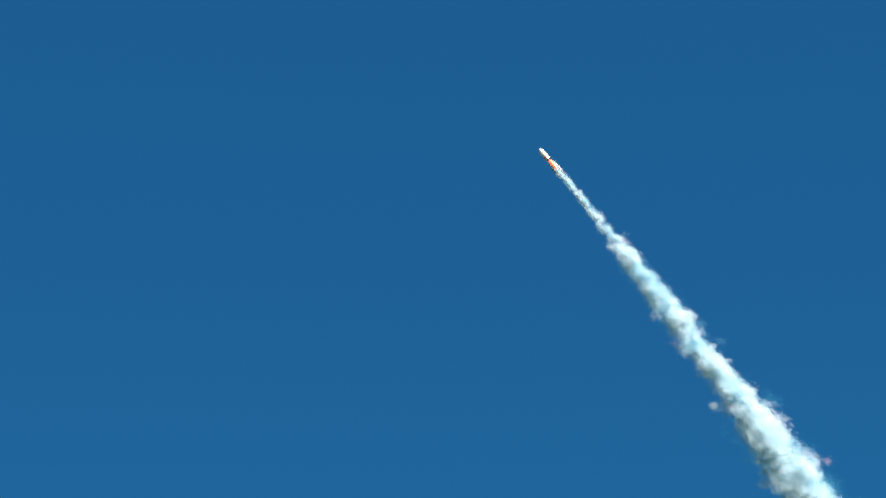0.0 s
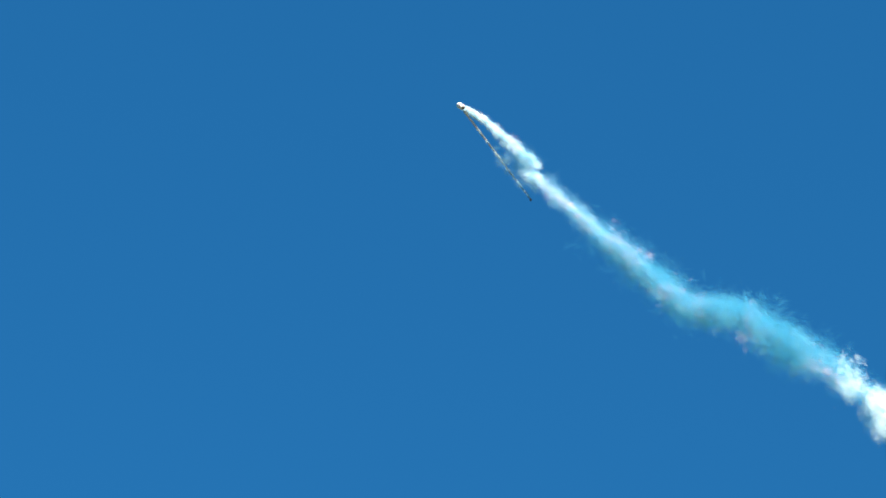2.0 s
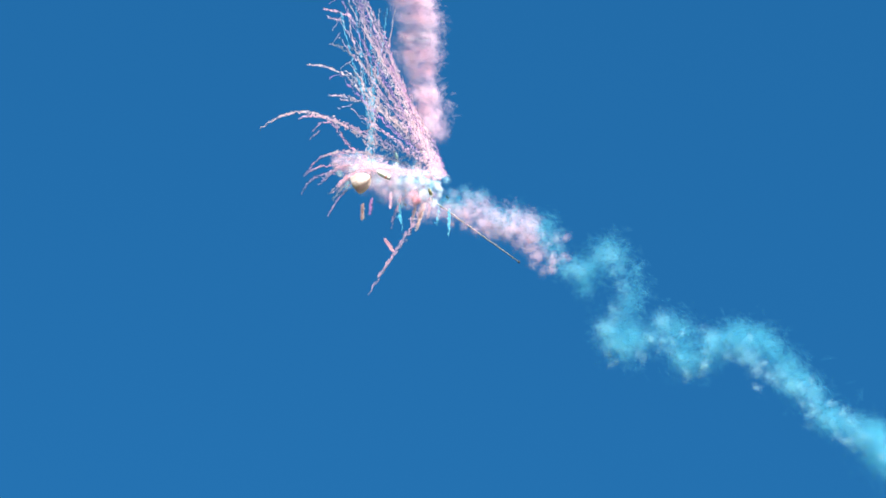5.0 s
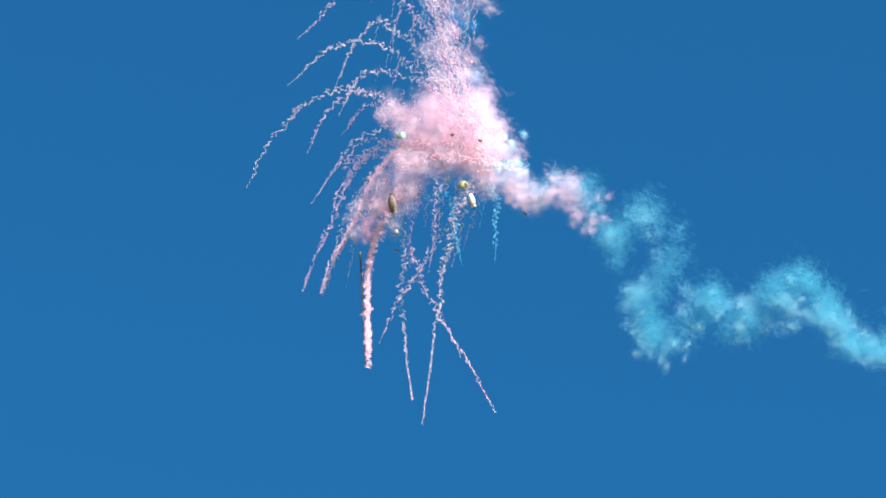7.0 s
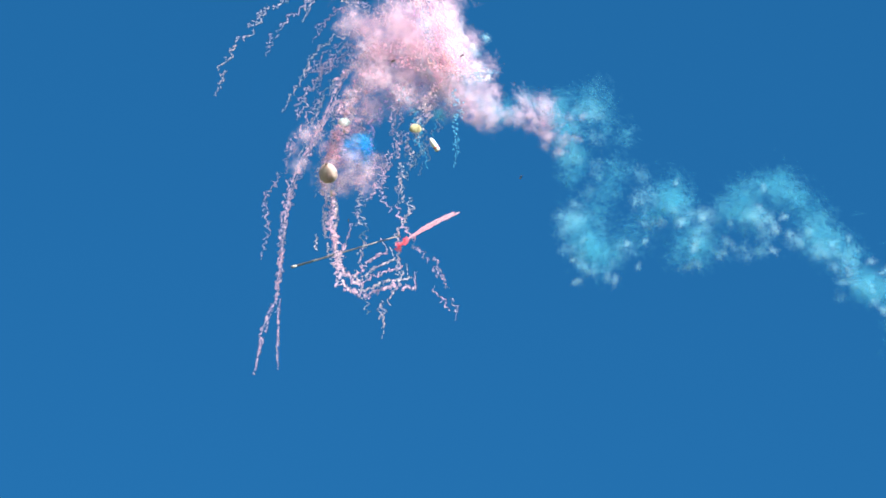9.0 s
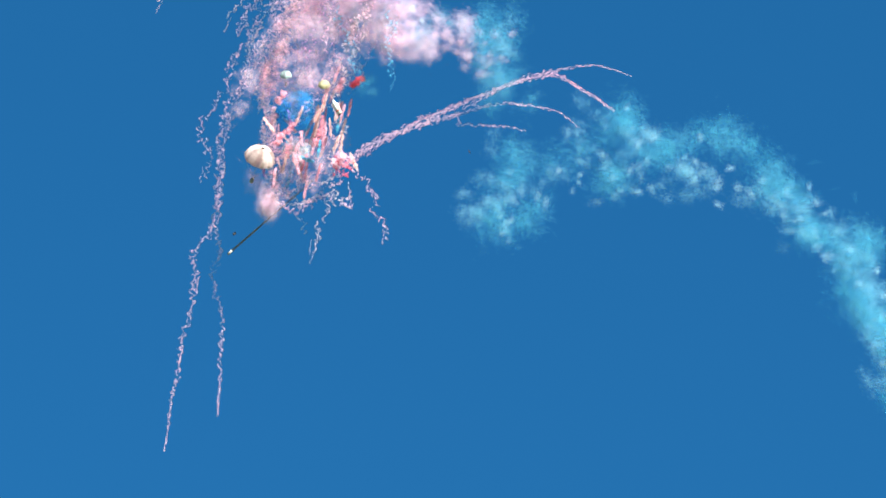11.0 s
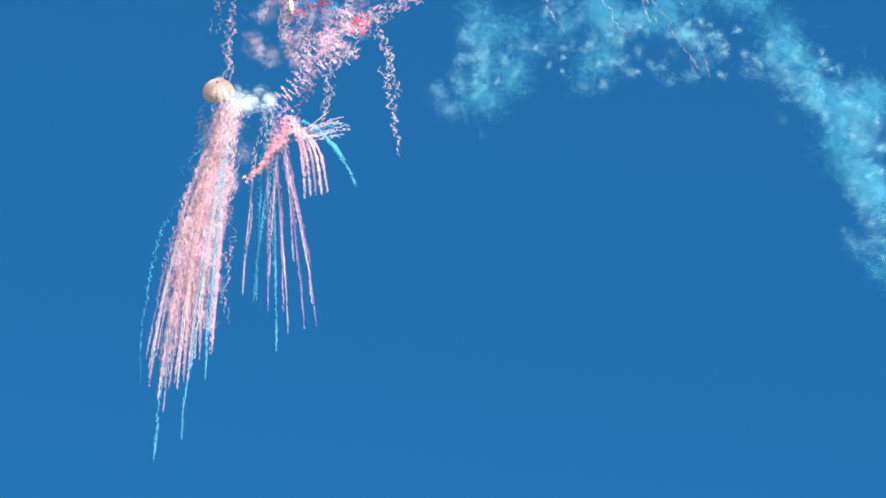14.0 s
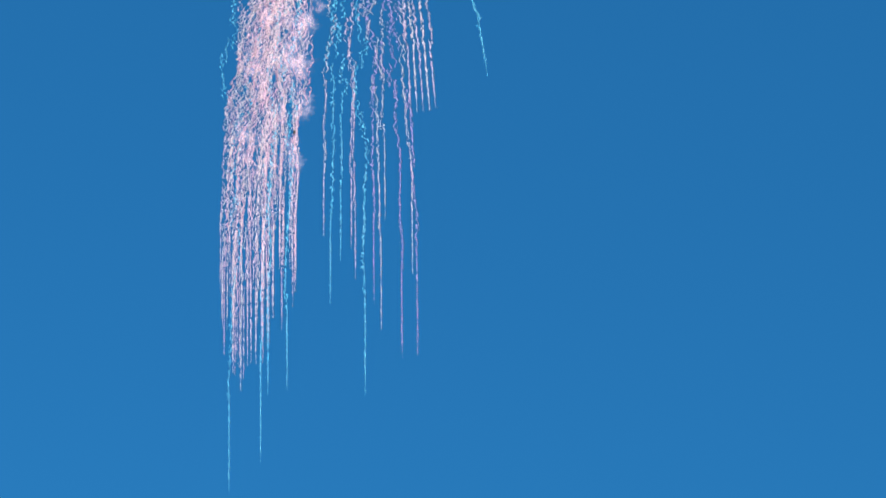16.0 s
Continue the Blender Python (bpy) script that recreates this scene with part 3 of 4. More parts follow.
def arc_stars():
    arcs = [[(3.7, 800, 235), (4.5, 620, 157), (5.5, 500, 225), (7, 435, 330)],
            [(3.7, 800, 225), (4.5, 650, 165), (5.5, 590, 190), (7, 545, 270)],
            [(3.8, 790, 190), (4.5, 690, 90), (5.5, 600, 80), (7, 510, 150)],
            [(3.8, 800, 160), (4.5, 700, 50), (5.6, 640, 55), (7, 590, 155)],
            [(3.8, 800, 120), (4.6, 700, -10), (5.6, 610, -10), (7, 525, 70)],
            [(3.9, 790, 180), (4.6, 700, 130), (5.6, 640, 140), (7, 600, 200)],
            [(3.9, 780, 240), (4.6, 690, 225), (5.6, 620, 260), (7, 550, 360)]]
    low = [[(4.1, 750, 250), (5, 665, 265), (6, 590, 380), (7, 535, 515), (8, 516, 631)],
           [(4.1, 745, 255), (5, 675, 290), (6, 605, 400), (7, 590, 470)],
           [(4.2, 745, 260), (5, 680, 300), (6, 630, 410), (7, 612, 505)],
           [(4.2, 745, 250), (5, 670, 260), (6, 610, 320), (7, 585, 380)]]
    def from_heart(p):
        return [(p[0][0] - 0.35, 860, 268)] + p
    for i, p in enumerate(from_heart(q) for q in arcs + low):
        streamer("smoke_streamer", "pink smoke streamer arching over and falling", p, (CREAM, PINK, CREAM)[i % 3], 4.3, 20, "arching streamers",
                 [(8.5, -3, 8), (10, -3, 6), (12.5, -8, 15)], 2.0, depth=rng.uniform(3, 8))
    stub = [[(3.9, 745, 255), (4.5, 640, 272), (5.5, 610, 330)], [(3.9, 740, 250), (4.5, 660, 232), (5.5, 600, 300)],
            [(4.0, 745, 255), (4.6, 650, 252), (5.6, 600, 290)], [(4.0, 745, 260), (4.6, 690, 300), (5.6, 640, 380)],
            [(3.9, 745, 250), (4.5, 665, 175), (5.5, 610, 230)], [(4.0, 830, 290), (4.6, 790, 320), (5.6, 770, 400), (7, 768, 440)]]
    for p in map(from_heart, stub):
        streamer("smoke_streamer", "short rose smoke streak from the opened nose", p, ROSE, 3.4, 16, "nose streaks", [(7, -5, 15), (10, -5, 25)], 1.8)
    down = [[(4.0, 850, 300), (4.5, 770, 422), (6, 700, 540), (7, 672, 605)],
            [(5.0, 725, 330), (6, 712, 510), (7, 730, 710), (7.7, 734, 745)],
            [(4.8, 835, 320), (6, 780, 500), (7, 749, 745), (7.6, 743, 765)],
            [(5.2, 725, 440), (6.1, 770, 545), (7, 872, 720), (7.6, 870, 740)],
            [(4.6, 790, 320), (5.6, 800, 390), (7, 815, 465)], [(4.4, 880, 330), (7, 877, 460)], [(4.6, 860, 330), (7, 853, 400)],
            [(5, 740, 320), (6, 728, 400), (7, 725, 470)], [(5, 775, 310), (6, 772, 380), (7, 765, 440)],
            [(4.7, 830, 320), (6, 815, 400), (7, 800, 470)], [(4.7, 845, 320), (6, 835, 380), (7, 822, 440)], [(4.8, 820, 320), (6, 795, 430), (7, 778, 520)], [(5, 790, 315), (6, 775, 400), (7, 760, 480)]]
    for i, p in enumerate(down):
        streamer("smoke_streamer", "pink smoke streamer falling from the burst", p, (PINK, CREAM, CREAM, PINK, CYAN, CYAN, CYAN, MAUVE, PINK, CREAM, PINK, CREAM, PINK)[i], 4.2, 20,
                 "falling streamers", [(8.5, -8, 10), (10, -22, 8), (12.5, -30, 20)], 1.9)
    pair = [[(4.3, 745, 255), (5.2, 670, 300), (6.1, 620, 400), (7, 570, 505), (8, 547, 666), (9, 508, 825), (10, 473, 984), (11.2, 450, 1130), (12.3, 442, 1228), (13, 440, 1255)],
            [(4.3, 745, 257), (5.2, 674, 302), (6.1, 624, 402), (7, 574, 507), (8, 551, 666), (9, 547, 815), (10, 547, 957), (11.2, 545, 1070), (12.3, 543, 1138), (12.8, 543, 1150)]]
    for p in map(from_heart, pair):
        streamer("smoke_streamer", "long pale pink smoke streamer falling down the sky", p, PINK, 4.2, 20, "falling streamers",
                 [(12.5, -8, 12)], 2.0)


def swing_stars():
    for i in range(5):
        f = i / 4
        p = [(5.6, 710, 330), (6.4, 655, 450), (7, 652 + 3 * f, 645 - 40 * f), (7.5, 690 - 10 * f, 694 - 30 * f), (8, 752 - 55 * f, 681 - 40 * f), (8.6, 785 - 50 * f, 682 - 65 * f),
             (9.2, 790 - 60 * f, 660 - 60 * f)]
        streamer("smoke_streamer", "thick pink smoke curl behind the swinging pole", p, (PINK, CREAM)[i % 2], (10, 6, 6, 6, 7)[i], 18, "pole curls", [(8.5, -10, -2), (10, -22, -8), (12.5, -20, -10)], 2.0, depth=i - 2, loose=1.5, curl=0.35)
    tips = [[(10.6, 1230, 440), (11.4, 1300, 475), (12.3, 1347, 563), (13, 1350, 570)], [(10.6, 1180, 470), (11.4, 1290, 555), (12.3, 1377, 683), (13, 1386, 725)],
            [(10.6, 1140, 515), (11.4, 1195, 560), (12.3, 1236, 616)], [(10.6, 1060, 545), (11.4, 1100, 560), (12.3, 1130, 606)], [(10.6, 1190, 480), (11.4, 1270, 540), (12.3, 1302, 610)]]
    mids = [(1028, 479, 1161, 442), (1005, 490, 1120, 452), (983, 517, 1058, 504), (960, 525, 978, 537), (1010, 490, 1125, 455)]
    for (a, b, c, e), tip in zip(mids, tips):
        p = [(8.75, 765, 605), (9.0, 850 - rng.uniform(0, 15), 560), (9.5, a, b), (10, c, e)] + tip
        streamer("smoke_streamer", "pink smoke streamer blown sideways and bending down", p, (PINK, ROSE, PINK)[rng.integers(0, 3)], 2.7, 18, "sideways streamers",
                 [(12.5, -4, 26), (14, -4, 30)], 1.8, via=[(6.9, 655, 560), (7.7, 690, 655), (8.4, 745, 645)])
    more = [([(10.9, 781, 599), (11.6, 815, 680), (12.3, 835, 803), (13, 841, 850)], CREAM, 6), ([(12.0, 745, 560), (12.5, 713, 709), (13, 707, 772), (13.5, 704, 826)], CREAM, 5),
            ([(11.5, 775, 530), (12.0, 755, 545), (12.5, 700, 587), (13, 679, 597), (13.5, 661, 606), (14, 647, 620), (14.6, 640, 640)], RED, 11),
            ([(8.95, 768, 605), (9.25, 762, 612), (9.6, 757, 615), (10, 752, 600)], RED, 12),
            ([(11.0, 760, 600), (11.7, 720, 660), (12.3, 640, 755), (13, 625, 790)], PINK, 17), ([(11.6, 740, 600), (12.3, 690, 690), (13, 660, 785), (13.5, 655, 790)], ROSE, 9)]
    for p, m, w in more:
        streamer("smoke_streamer", "red and pink smoke band in the air" if m in (RED, ROSE) else "pale pink smoke streamer hanging down", p, m, w, 20, "hanging streamers", [(15, 0, 15)], 1.6,
                 via=[(8.75, 800, 290)] if p[0][0] < 9 else [(10.25, 815, 300)])


def fall(t0, u0, v0, u1, v1, t_end, lead=0.0):
    """A star that drops from (u0, v0) at t0 and comes to (u1, v1) at t_end at a steady pace."""
    rows = [(t0, u0, v0)]
    for k in range(1, 6):
        f = k / 5
        rows.append((t0 + (t_end - t0) * f, u0 + (u1 - u0) * (1 - (1 - f) ** 2.3), v0 + (v1 - v0) * f ** 1.04))
    return rows


def last_stars():
    wait = [(10.3, 805, 310), (11.2, 660, 640)]
    for i in range(46):
        f = (i + rng.uniform(0, 1)) / 46
        t0 = 11.5 + rng.uniform(0, 0.3) + 0.3 * f * rng.uniform(0, 1)
        u0 = 540 + 16 * rng.uniform(-1, 1) + 10 * f
        u1 = 364 + 140 * f + rng.uniform(-6, 6)
        end = 1770 - 210 * abs(f - 0.3) ** 0.8 - rng.uniform(0, 130)
        p = fall(t0, u0, 764 + rng.uniform(-4, 4), u1, end, 16.0)
        streamer("smoke_streamer", "pink smoke streamer falling in a dense bundle below the parachute", p, (PINK, PINK, CREAM, ROSE, CREAM)[i % 5], 2.2, 22,
                 "bundle of streamers", (), 2.6, wait)
    for i, (t0, u1, v1, te) in enumerate(((11.7, 382, 1254, 14), (11.6, 379, 1926, 16), (11.7, 436, 1880, 16), (12, 484, 1750, 16), (12.2, 450, 1760, 16))):
        streamer("smoke_streamer", "thin bright cyan smoke streamer curling as it falls", fall(t0, 545, 770, u1, v1, te), CYAN, 3.0, 20, "cyan streamers", (), 1.7, wait)
    second = [(551, 1478, CREAM), (581, 1521, CYAN), (607, 1556, PINK), (653, 1646, CREAM), (709, 1546, CREAM), (624, 1761, CYAN), (640, 1600, MAUVE),
              (690, 1695, MAUVE), (718, 1690, MAUVE), (562, 1600, CYAN), (600, 1500, PINK), (660, 1450, CREAM)]
    for i, (u1, v1, m) in enumerate(second):
        t0 = 12.25 + 0.05 * i
        p = fall(t0, 600 + 3 * i, 770 + 2 * i, u1, v1, 16)
        streamer("smoke_streamer", "smoke streamer falling from the end of the pole", p, m, 3.0 if m is CYAN else 2.3, 22, "second bundle", (), 1.8, wait)
    for i in range(5):
        p = [(13.1, 655, 800), (13.6, 665 + 8 * i, 850), (14.5, 680 + 10 * i, 1005 - 5 * i), (15, 696 + 9 * i, 1090 - 4 * i), (16, 706 + 11 * i, 1262 - 2 * i)]
        streamer("smoke_streamer", "pink smoke streamer fanning out and falling", p, (PINK, CREAM)[i % 2], 4, 22, "fan of streamers", (), 1.7, wait)
    p = [(13.0, 650, 795), (13.5, 700, 815), (14, 755, 892), (14.5, 791, 987), (15, 820, 1077), (16, 841, 1196)]
    streamer("smoke_streamer", "thin bright cyan smoke streamer curling as it falls", p, CYAN, 4.5, 20, "cyan streamers", (), 1.6, wait)
    for i in range(7):
        p = [(13.0, 640 + 3 * i, 790), (13.5, 668, 812 + 3 * i), (14, 735 + 8 * rng.uniform(-1, 1), 792 + 5 * i), (14.5, 775 - 6 * i, 790 + 11 * i)]
        streamer("smoke_streamer", "short pink smoke streak flung sideways", p, (PINK, CREAM, CYAN)[i % 3], 4, 18, "flung streaks", (), 1.6, wait)
    for i in range(6):
        p = [(12.9, 650, 795), (13.4, 630 - 3 * i, 835), (14, 575 + 6 * i, 897 - 4 * i), (15, 540 + 8 * i, 930)]
        streamer("smoke_streamer", "rose smoke wedge thrown downwards", p, ROSE, 9, 18, "rose wedge", (), 1.8, wait)
    cloud("smoke_knot", "white and cyan smoke knot at the star basket", SNOW, 20, (535, 748, 610, 780, 0),
          [(9.9, 260, -480, 0.5), (10.6, 150, -280, 0.4), (11.3, 90, -120, 0.4), (12, 0, 0, 0.5), (12.6, 0, -5, 0.9), (14, 5, -5, 1.1), (16, 10, -10, 1.6)], 12, 4.5)
    cloud("bundle_smoke", "dense pink smoke heart of the falling bundle", PINK_HAZE, 64, (440, 790, 545, 1300, -100),
          [(9.9, 345, -755, 0.08), (10.6, 230, -500, 0.08), (11.5, 70, -280, 0.05), (12.3, 50, -230, 0.14), (13, 30, -150, 0.35), (14, 5, -60, 0.72), (15, 0, 40, 1.0), (16, 5, 60, 1.05)], 16, 4.5)


first_stars()
arc_stars()
swing_stars()
last_stars()


# ---- solid things ----
def part(name, bm, material, parent, label="", place=None, smooth=True):
    me = bpy.data.meshes.new(name)
    bm.to_mesh(me)
    bm.free()
    me.materials.append(material)
    if smooth:
        for p in me.polygons:
            p.use_smooth = True
    ob = new(name, me)
    ob.parent = parent
    if place is not None:
        ob.matrix_basis = place
    if label:
        ob["label"] = label
    return ob


def lathe(profile, seg=20):
    """A turned shape on the x axis: profile of (x, radius)."""
    bm = bmesh.new()
    rings = [[bm.verts.new((x, r * math.cos(6.28319 * k / seg), r * math.sin(6.28319 * k / seg))) for k in range(seg)] for x, r in profile]
    for a, b in zip(rings, rings[1:]):
        for k in range(seg):
            bm.faces.new((a[k], a[(k + 1) % seg], b[(k + 1) % seg], b[k]))
    bm.faces.new(rings[0][::-1])
    bm.faces.new(rings[-1])
    bmesh.ops.recalc_face_normals(bm, faces=bm.faces)
    return bm


def aimed(u, v, ang, d=0.0, spin=0.0):
    """Pose at (u, v) with x along the angle ang (degrees, anticlockwise as seen from the eye)."""
    return Matrix.Translation(spot(u, v, d)) @ frame_at(u, v) @ Matrix.Rotation(radians(ang), 4, "Z") @ Matrix.Rotation(radians(spin), 4, "X")


def rocket():
    r = thing("rocket", "white paper-wrapped festival rocket with a pointed nose", "rocket")
    part("body", lathe([(-1.5, 0.50), (-1.45, 0.56), (-0.2, 0.58), (0.0, 0.62), (0.1, 0.62), (0.6, 0.58), (0.75, 0.5)]), PAPER, r)
    part("nose_cone", lathe([(0.7, 0.6), (0.78, 0.62), (1.1, 0.42), (1.5, 0.16), (1.62, 0.03)]), PAPER, r, "white pointed paper nose")
    part("band", lathe([(-0.9, 0.57), (-0.88, 0.6), (-0.66, 0.6), (-0.64, 0.57)]), REDPAPER, r, "red paper band")
    part("nozzle", lathe([(-1.75, 0.36), (-1.7, 0.4), (-1.5, 0.3), (-1.45, 0.2)]), DARK, r, "charred clay nozzle")
    flame = part("flame", lathe([(-2.9, 0.02), (-2.0, 0.2), (-1.0, 0.36), (-0.3, 0.40), (0.0, 0.25)]), FLAME, r, "orange-red flame of burning powder")
    MOVES.append((flame, [(0, pose(-1.75, 0, 0)), (1.0, pose(-1.5, 0, 0)), (1.5, pose(-0.6, 0, 0)), (1.8, pose(1.2, 0, 0)), (16, pose(1.2, 0, 0))]))
    rows = []
    for t in TICKS:
        h = heading(max(t, 0))
        rows.append((t, aimed(*flight(t), math.degrees(math.atan2(-h[1], h[0]))) @ Matrix.Rotation(radians(min(66, 10 + 40 * t)), 4, "Y")))
    for t, u, v, a in ((3.7, 780, 245, 165), (4.5, 757, 252, 160), (4.7, 756, 256, 158), (5.7, 800, 300, 130), (6.8, 836, 348, 105), (7.5, 834, 370, 115), (8.5, 830, 400, 120), (9, 823, 431, 122), (9.5, 808, 454, 122), (10, 793, 467, 122),
                       (12.3, 700, 563, 108), (13, 679, 574, 100), (13.5, 661, 586, 92), (14, 647, 597, 90), (16, 600, 640, 90)):
        rows.append((t, aimed(u, v, a, -6.5)))
    r.scale = (0.82, 0.82, 0.82)
    MOVES.append((r, rows))


def pole():
    p = thing("bamboo_pole", "long thin dark bamboo tail pole of the rocket", "pole")
    part("stem", lathe([(0, 0.18), (4, 0.17), (4.02, 0.2), (4.08, 0.17), (8, 0.15), (8.02, 0.18), (8.08, 0.15), (13, 0.12), (13.02, 0.15), (13.08, 0.12), (20, 0.09)], 8), BAMBOO, p)
    part("binding", lathe([(0.1, 0.17), (0.12, 0.24), (1.0, 0.24), (1.02, 0.16)], 8), CORD, p, "grey cord binding")
    part("tip_knot", lathe([(19.6, 0.09), (19.65, 0.2), (19.95, 0.2), (20, 0.05)], 8), DARK, p, "dark cord knot")
    rows = []
    for t in TICKS:
        w = curve(POLE_WAY, t)
        rows.append((t, aimed(*(flight(t) + 10 * w), math.degrees(math.atan2(-w[1], w[0])))))
    # later the rope end is up and the tip swings
    for t, ua, va, ub, vb in ((4, 850, 285, 960, 345), (4.7, 850, 300, 960, 350), (5.7, 790, 330, 810, 470), (6.8, 650, 420, 652, 590), (7.5, 612, 507, 675, 655), (8, 579, 556, 705, 645), (8.5, 567, 627, 725, 628), (9, 570, 649, 725, 603),
                              (9.5, 576, 660, 725, 590), (10, 575, 669, 715, 587), (10.2, 573, 689, 710, 590), (12.3, 549, 843, 660, 740), (13, 559, 862, 640, 800), (14, 560, 900, 650, 830), (16, 480, 990, 600, 950)):
        rows.append((t, aimed(ua, va, math.degrees(math.atan2(-(vb - va), ub - ua)), 12 if t < 5 else 0)))
    MOVES.append((p, rows))


def parachute(name, label, radius, cloth, path, opens, load):
    """A canopy of twelve gores that unfold, its lines and the load under it. radius in metres."""
    c = thing(name, label, "parachute", "parachutes")
    n = 12
    bm = bmesh.new()
    cols = []
    for j in range(7):
        a = radians(4 + 82 * j / 6)
        row = []
        for k in range(4):
            b = (k / 3 - 0.5) * 2.0 * math.pi / n
            bulge = 1 + 0.05 * math.sin(math.pi * k / 3)
            rr = radius * math.sin(a) * bulge
            scallop = 0.09 * radius if j == 6 and k in (1, 2) else 0
            row.append(bm.verts.new((rr * math.cos(b), rr * math.sin(b), radius * 0.95 * (math.cos(a) - 1) + scallop)))
        cols.append(row)
    for a, b in zip(cols, cols[1:]):
        for k in range(3):
            bm.faces.new((a[k], b[k], b[k + 1], a[k + 1]))
    bmesh.ops.solidify(bm, geom=bm.faces[:], thickness=0.012)
    me = bpy.data.meshes.new("gore")
    bm.to_mesh(me)
    bm.free()
    me.materials.append(cloth)
    t_a, t_b = opens
    for k in range(n):
        g = new("gore", me)
        g.parent = c
        z = Matrix.Rotation(2 * math.pi * k / n, 4, "Z")
        shut = z @ Matrix.Rotation(radians(52), 4, "Y")
        half = z @ Matrix.Rotation(radians(20), 4, "Y")
        MOVES.append((g, [(0, shut), (3.6, shut), (4.3, half), (4.8, half), (5.7, shut), (t_a, shut), (t_b, z), (16, z)] if radius > 2 else [(0, shut), (t_a, shut), (t_b, z), (16, z)]))
    part("crown_vent", lathe([(-0.03, radius * 0.10), (0.03, radius * 0.10)], 12), DARK, c, "dark round vent at the crown", Matrix.Rotation(radians(90), 4, "Y"))
    drop = radius * 2.6
    for k in range(6):
        bm = lathe([(0, 0.02), (1, 0.02)], 4)
        ln = part("line", bm, CORD, c)
        a = 2 * math.pi * (k + 0.5) / 6
        rim = Vector((radius * math.cos(a), radius * math.sin(a), -radius * 0.88))
        knot = Vector((0, 0, -drop))
        bundle = Vector((0.15 * math.cos(a), 0.15 * math.sin(a), -radius * 0.9))

        def stretch(q):
            return Matrix.Translation(knot) @ (q - knot).to_track_quat("X", "Z").to_matrix().to_4x4()
        ln.scale = ((rim - knot).length, 1, 1)
        MOVES.append((ln, [(0, stretch(bundle)), (t_a, stretch(bundle)), (t_b, stretch(rim)), (16, stretch(rim))]))
    if load:
        bm = bmesh.new()
        bmesh.ops.create_cube(bm, size=1)
        for v in bm.verts:
            v.co = Vector((v.co.x * load, v.co.y * load, v.co.z * load * 1.4))
        bmesh.ops.bevel(bm, geom=bm.edges[:], offset=0.12 * load, segments=2, affect="EDGES")
        basket = part("load", bm, CORD, c, "grey scorched card basket")
        stowed, hung = pose(0, 0, -radius * 0.5), pose(0, 0, -drop - 0.6 * load)
        MOVES.append((basket, [(0, stowed), (5.4, stowed), (6.7, hung), (16, hung)]))
    rows = []
    for t in TICKS:
        h = heading(t)
        rows.append((t, aimed(*(flight(t) - 14 * h), math.degrees(math.atan2(-h[1], h[0])), 1.6) @ Matrix.Rotation(radians(90), 4, "Y")))
    for t, u, v, lean, tip in path:
        rows.append((t, Matrix.Translation(spot(u, v - radius * 4, -7)) @ frame_at(u, v) @ Matrix.Rotation(radians(lean), 4, "Z") @ Matrix.Rotation(radians(-90 + tip), 4, "X")))
    MOVES.append((c, rows))


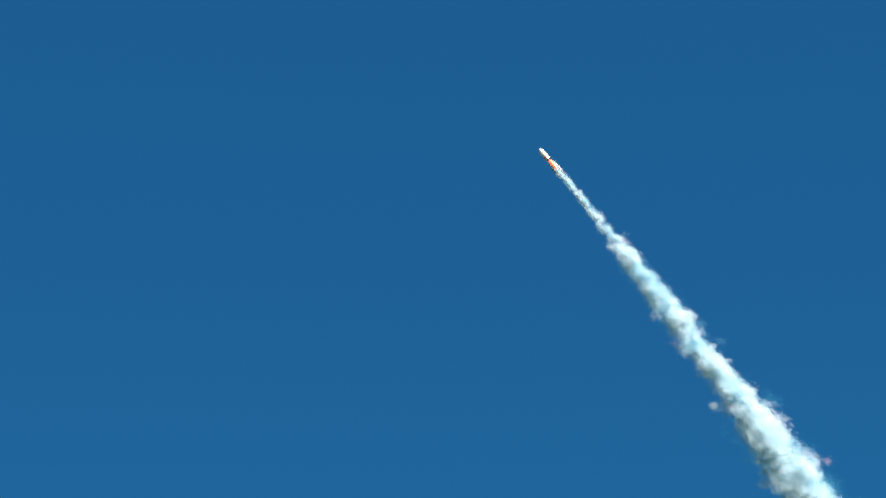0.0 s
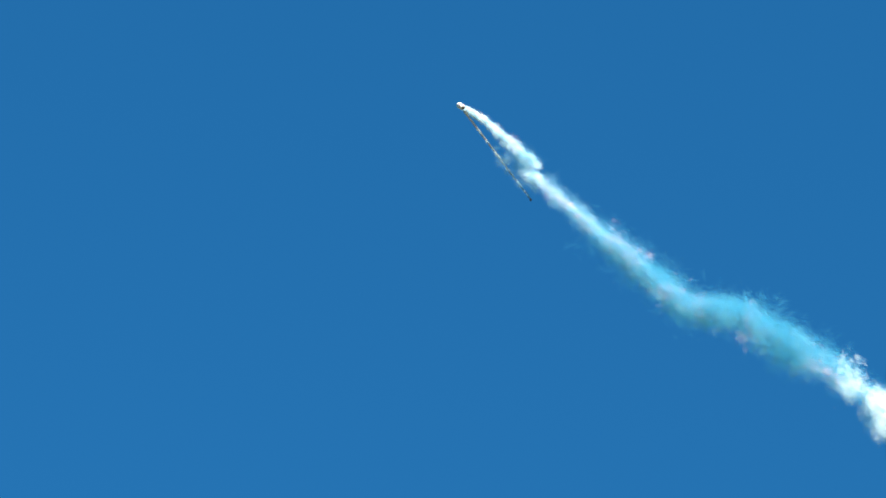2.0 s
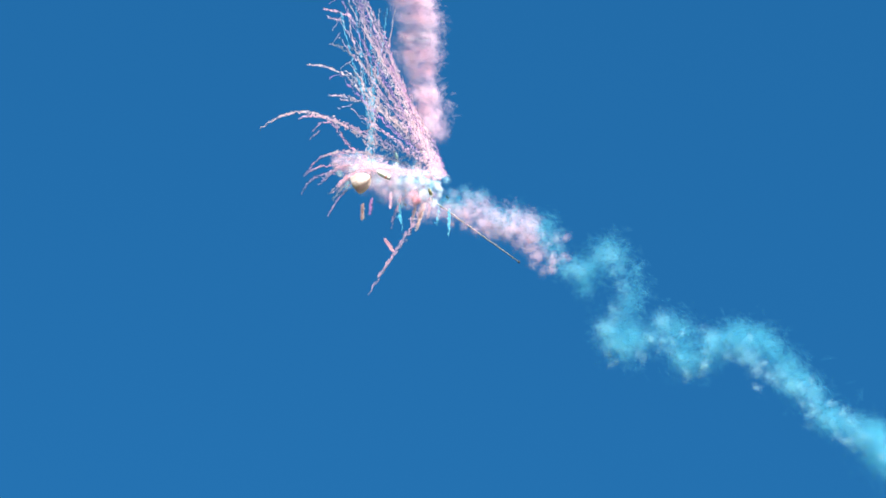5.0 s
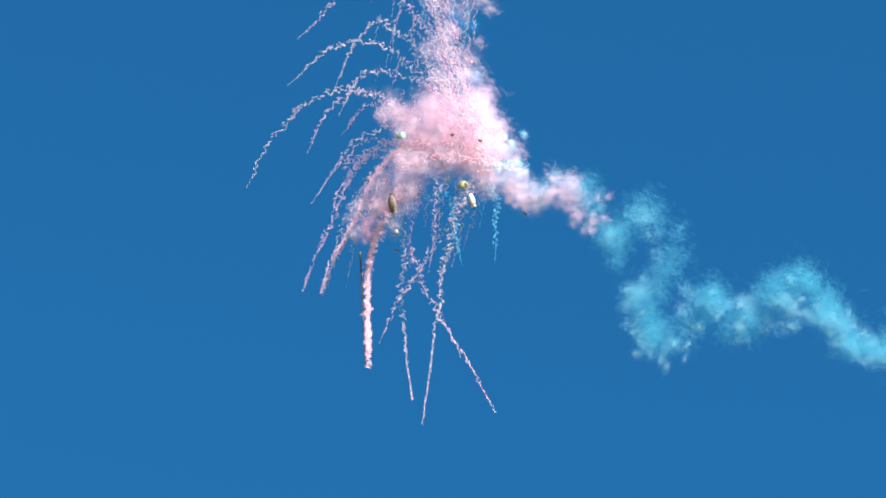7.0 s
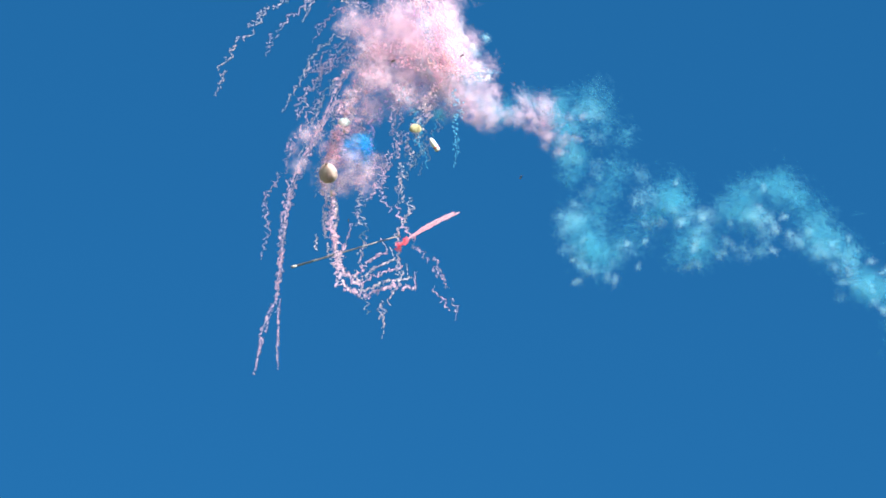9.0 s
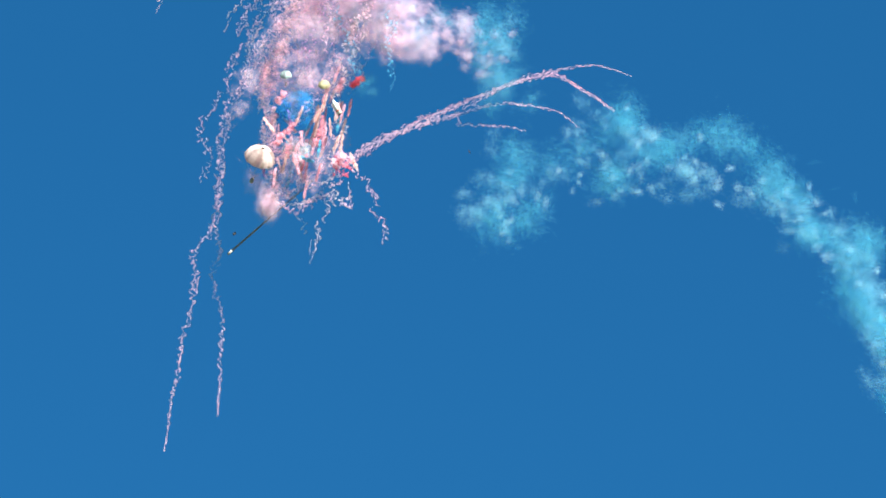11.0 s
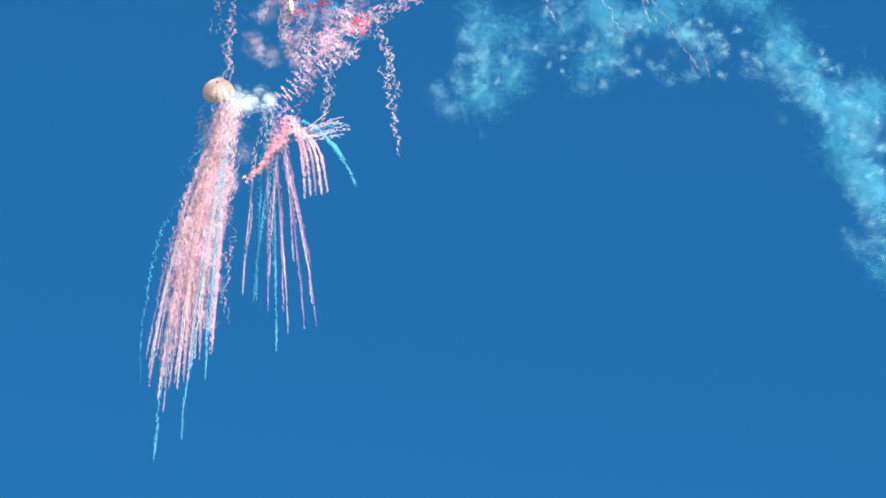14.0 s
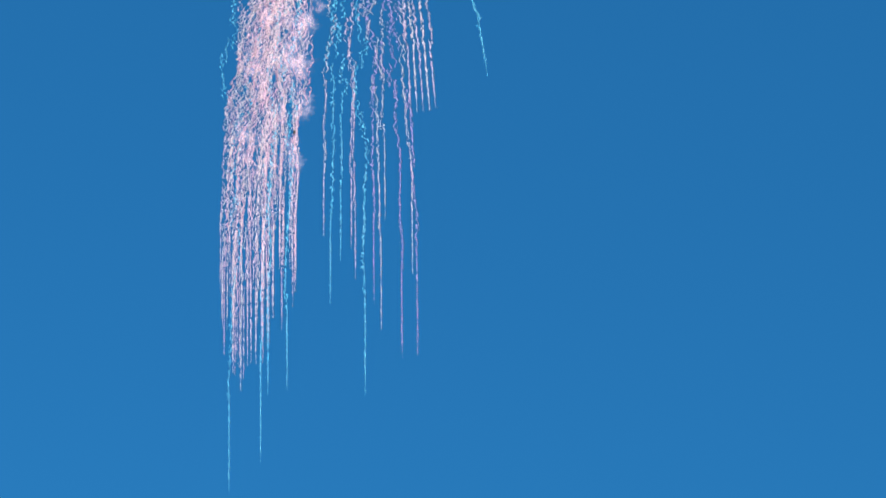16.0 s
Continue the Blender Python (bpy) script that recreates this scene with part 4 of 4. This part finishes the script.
def solids():
    rocket()
    pole()
    parachute("parachute", "large pale pink-white round parachute with a dark vent", 2.75, CLOTH,
              [(3.6, 790, 275, 40, 0), (4.0, 768, 275, -25, 0), (4.5, 742, 270, -76, 15), (4.7, 740, 274, -74, 15), (5.7, 735, 290, -10, 20), (6.8, 699, 335, 10, 20), (7.5, 672, 400, 0, 40), (8, 656, 426, 0, 45), (8.5, 642, 448, 0, 45), (9, 632, 477, 10, 45), (9.5, 623, 489, 0, 40), (10, 623, 504, -20, 30),
               (10.2, 630, 520, -20, 30), (12.3, 584, 678, 0, 60), (12.5, 575, 683, 12, 62), (13, 556, 703, -5, 64), (13.5, 534, 723, 0, 62), (14, 518, 740, 5, 40), (14.5, 497, 761, 0, 40), (16, 450, 830, 0, 40)], (6.7, 11.5), 0.65)
    parachute("parachute", "small pale green parachute hanging under the smoke", 1.0, PALECLOTH,
              [(4.5, 800, 240, 40, 0), (5.7, 750, 220, 0, 10), (7, 708, 238, 0, 30), (8, 671, 318, 0, 35), (9, 663, 390, 0, 35), (10, 663, 412, 0, 35), (12.5, 672, 526, 0, 35), (13, 682, 542, 0, 35), (13.5, 690, 551, 0, 35), (16, 720, 600, 0, 35)],
              (5.5, 6.8), 0.3)
    parachute("parachute", "small yellowish parachute hanging under the smoke", 1.05, YELLOWCLOTH,
              [(4.5, 850, 285, 40, 0), (5.7, 830, 300, 0, 10), (7, 820, 325, 0, 30), (7.5, 817, 337, 0, 35), (8, 806, 357, 0, 35), (9, 790, 401, 0, 35), (10, 765, 429, 0, 35), (12.5, 681, 521, 0, 35), (13, 667, 528, 0, 35), (13.5, 652, 536, 0, 35), (16, 600, 600, 0, 35)],
              (6.0, 7.3), 0.0)


solids()


def scraps():
    """Torn card and casing bits that tumble down."""
    ways = [[(4, 850, 280), (6.8, 700, 440), (8, 719, 468), (8.5, 704, 508), (9, 672, 566), (9.5, 640, 617), (10, 603, 646), (10.2, 594, 663), (12.3, 560, 850), (16, 500, 1300)],
            [(4, 850, 280), (7, 800, 240), (9, 750, 285), (9.5, 751, 292), (10, 752, 291), (12.5, 842, 365), (16, 900, 500)],
            [(4, 860, 280), (7, 850, 250), (9, 873, 275), (10, 878, 271), (12.5, 880, 420), (16, 880, 600)],
            [(4, 860, 290), (7, 930, 380), (8, 932, 416), (9, 978, 490), (10, 1000, 560), (12.5, 960, 610), (16, 940, 900)]]
    for i, w in enumerate(ways):
        bm = bmesh.new()
        grid = [[bm.verts.new((0.17 * x, 0.1 * y, 0.05 * math.sin(2.0 * x + i) + 0.03 * y * y)) for x in range(-2, 3)] for y in range(-2, 3)]
        for a, b in zip(grid, grid[1:]):
            for k in range(4):
                bm.faces.new((a[k], a[k + 1], b[k + 1], b[k]))
        bmesh.ops.solidify(bm, geom=bm.faces[:], thickness=0.04)
        me = bpy.data.meshes.new("card_scrap")
        bm.to_mesh(me)
        bm.free()
        me.materials.append(DARK)
        ob = tagged(new("card_scrap", me), "small dark charred scrap of card in the air", "debris", "scraps")
        rows = [(t, aimed(*flight(t - 0.15), 130, 0.6)) for t in TICKS]
        rows += [(t, aimed(u, v, 130 + 35 * k, -7 if t > 6.5 else 7, 20 * k)) for k, (t, u, v) in enumerate(w)]
        MOVES.append((ob, rows))


scraps()


def motions():
    for ob, rows in MOVES:
        walk(ob, rows)


motions()
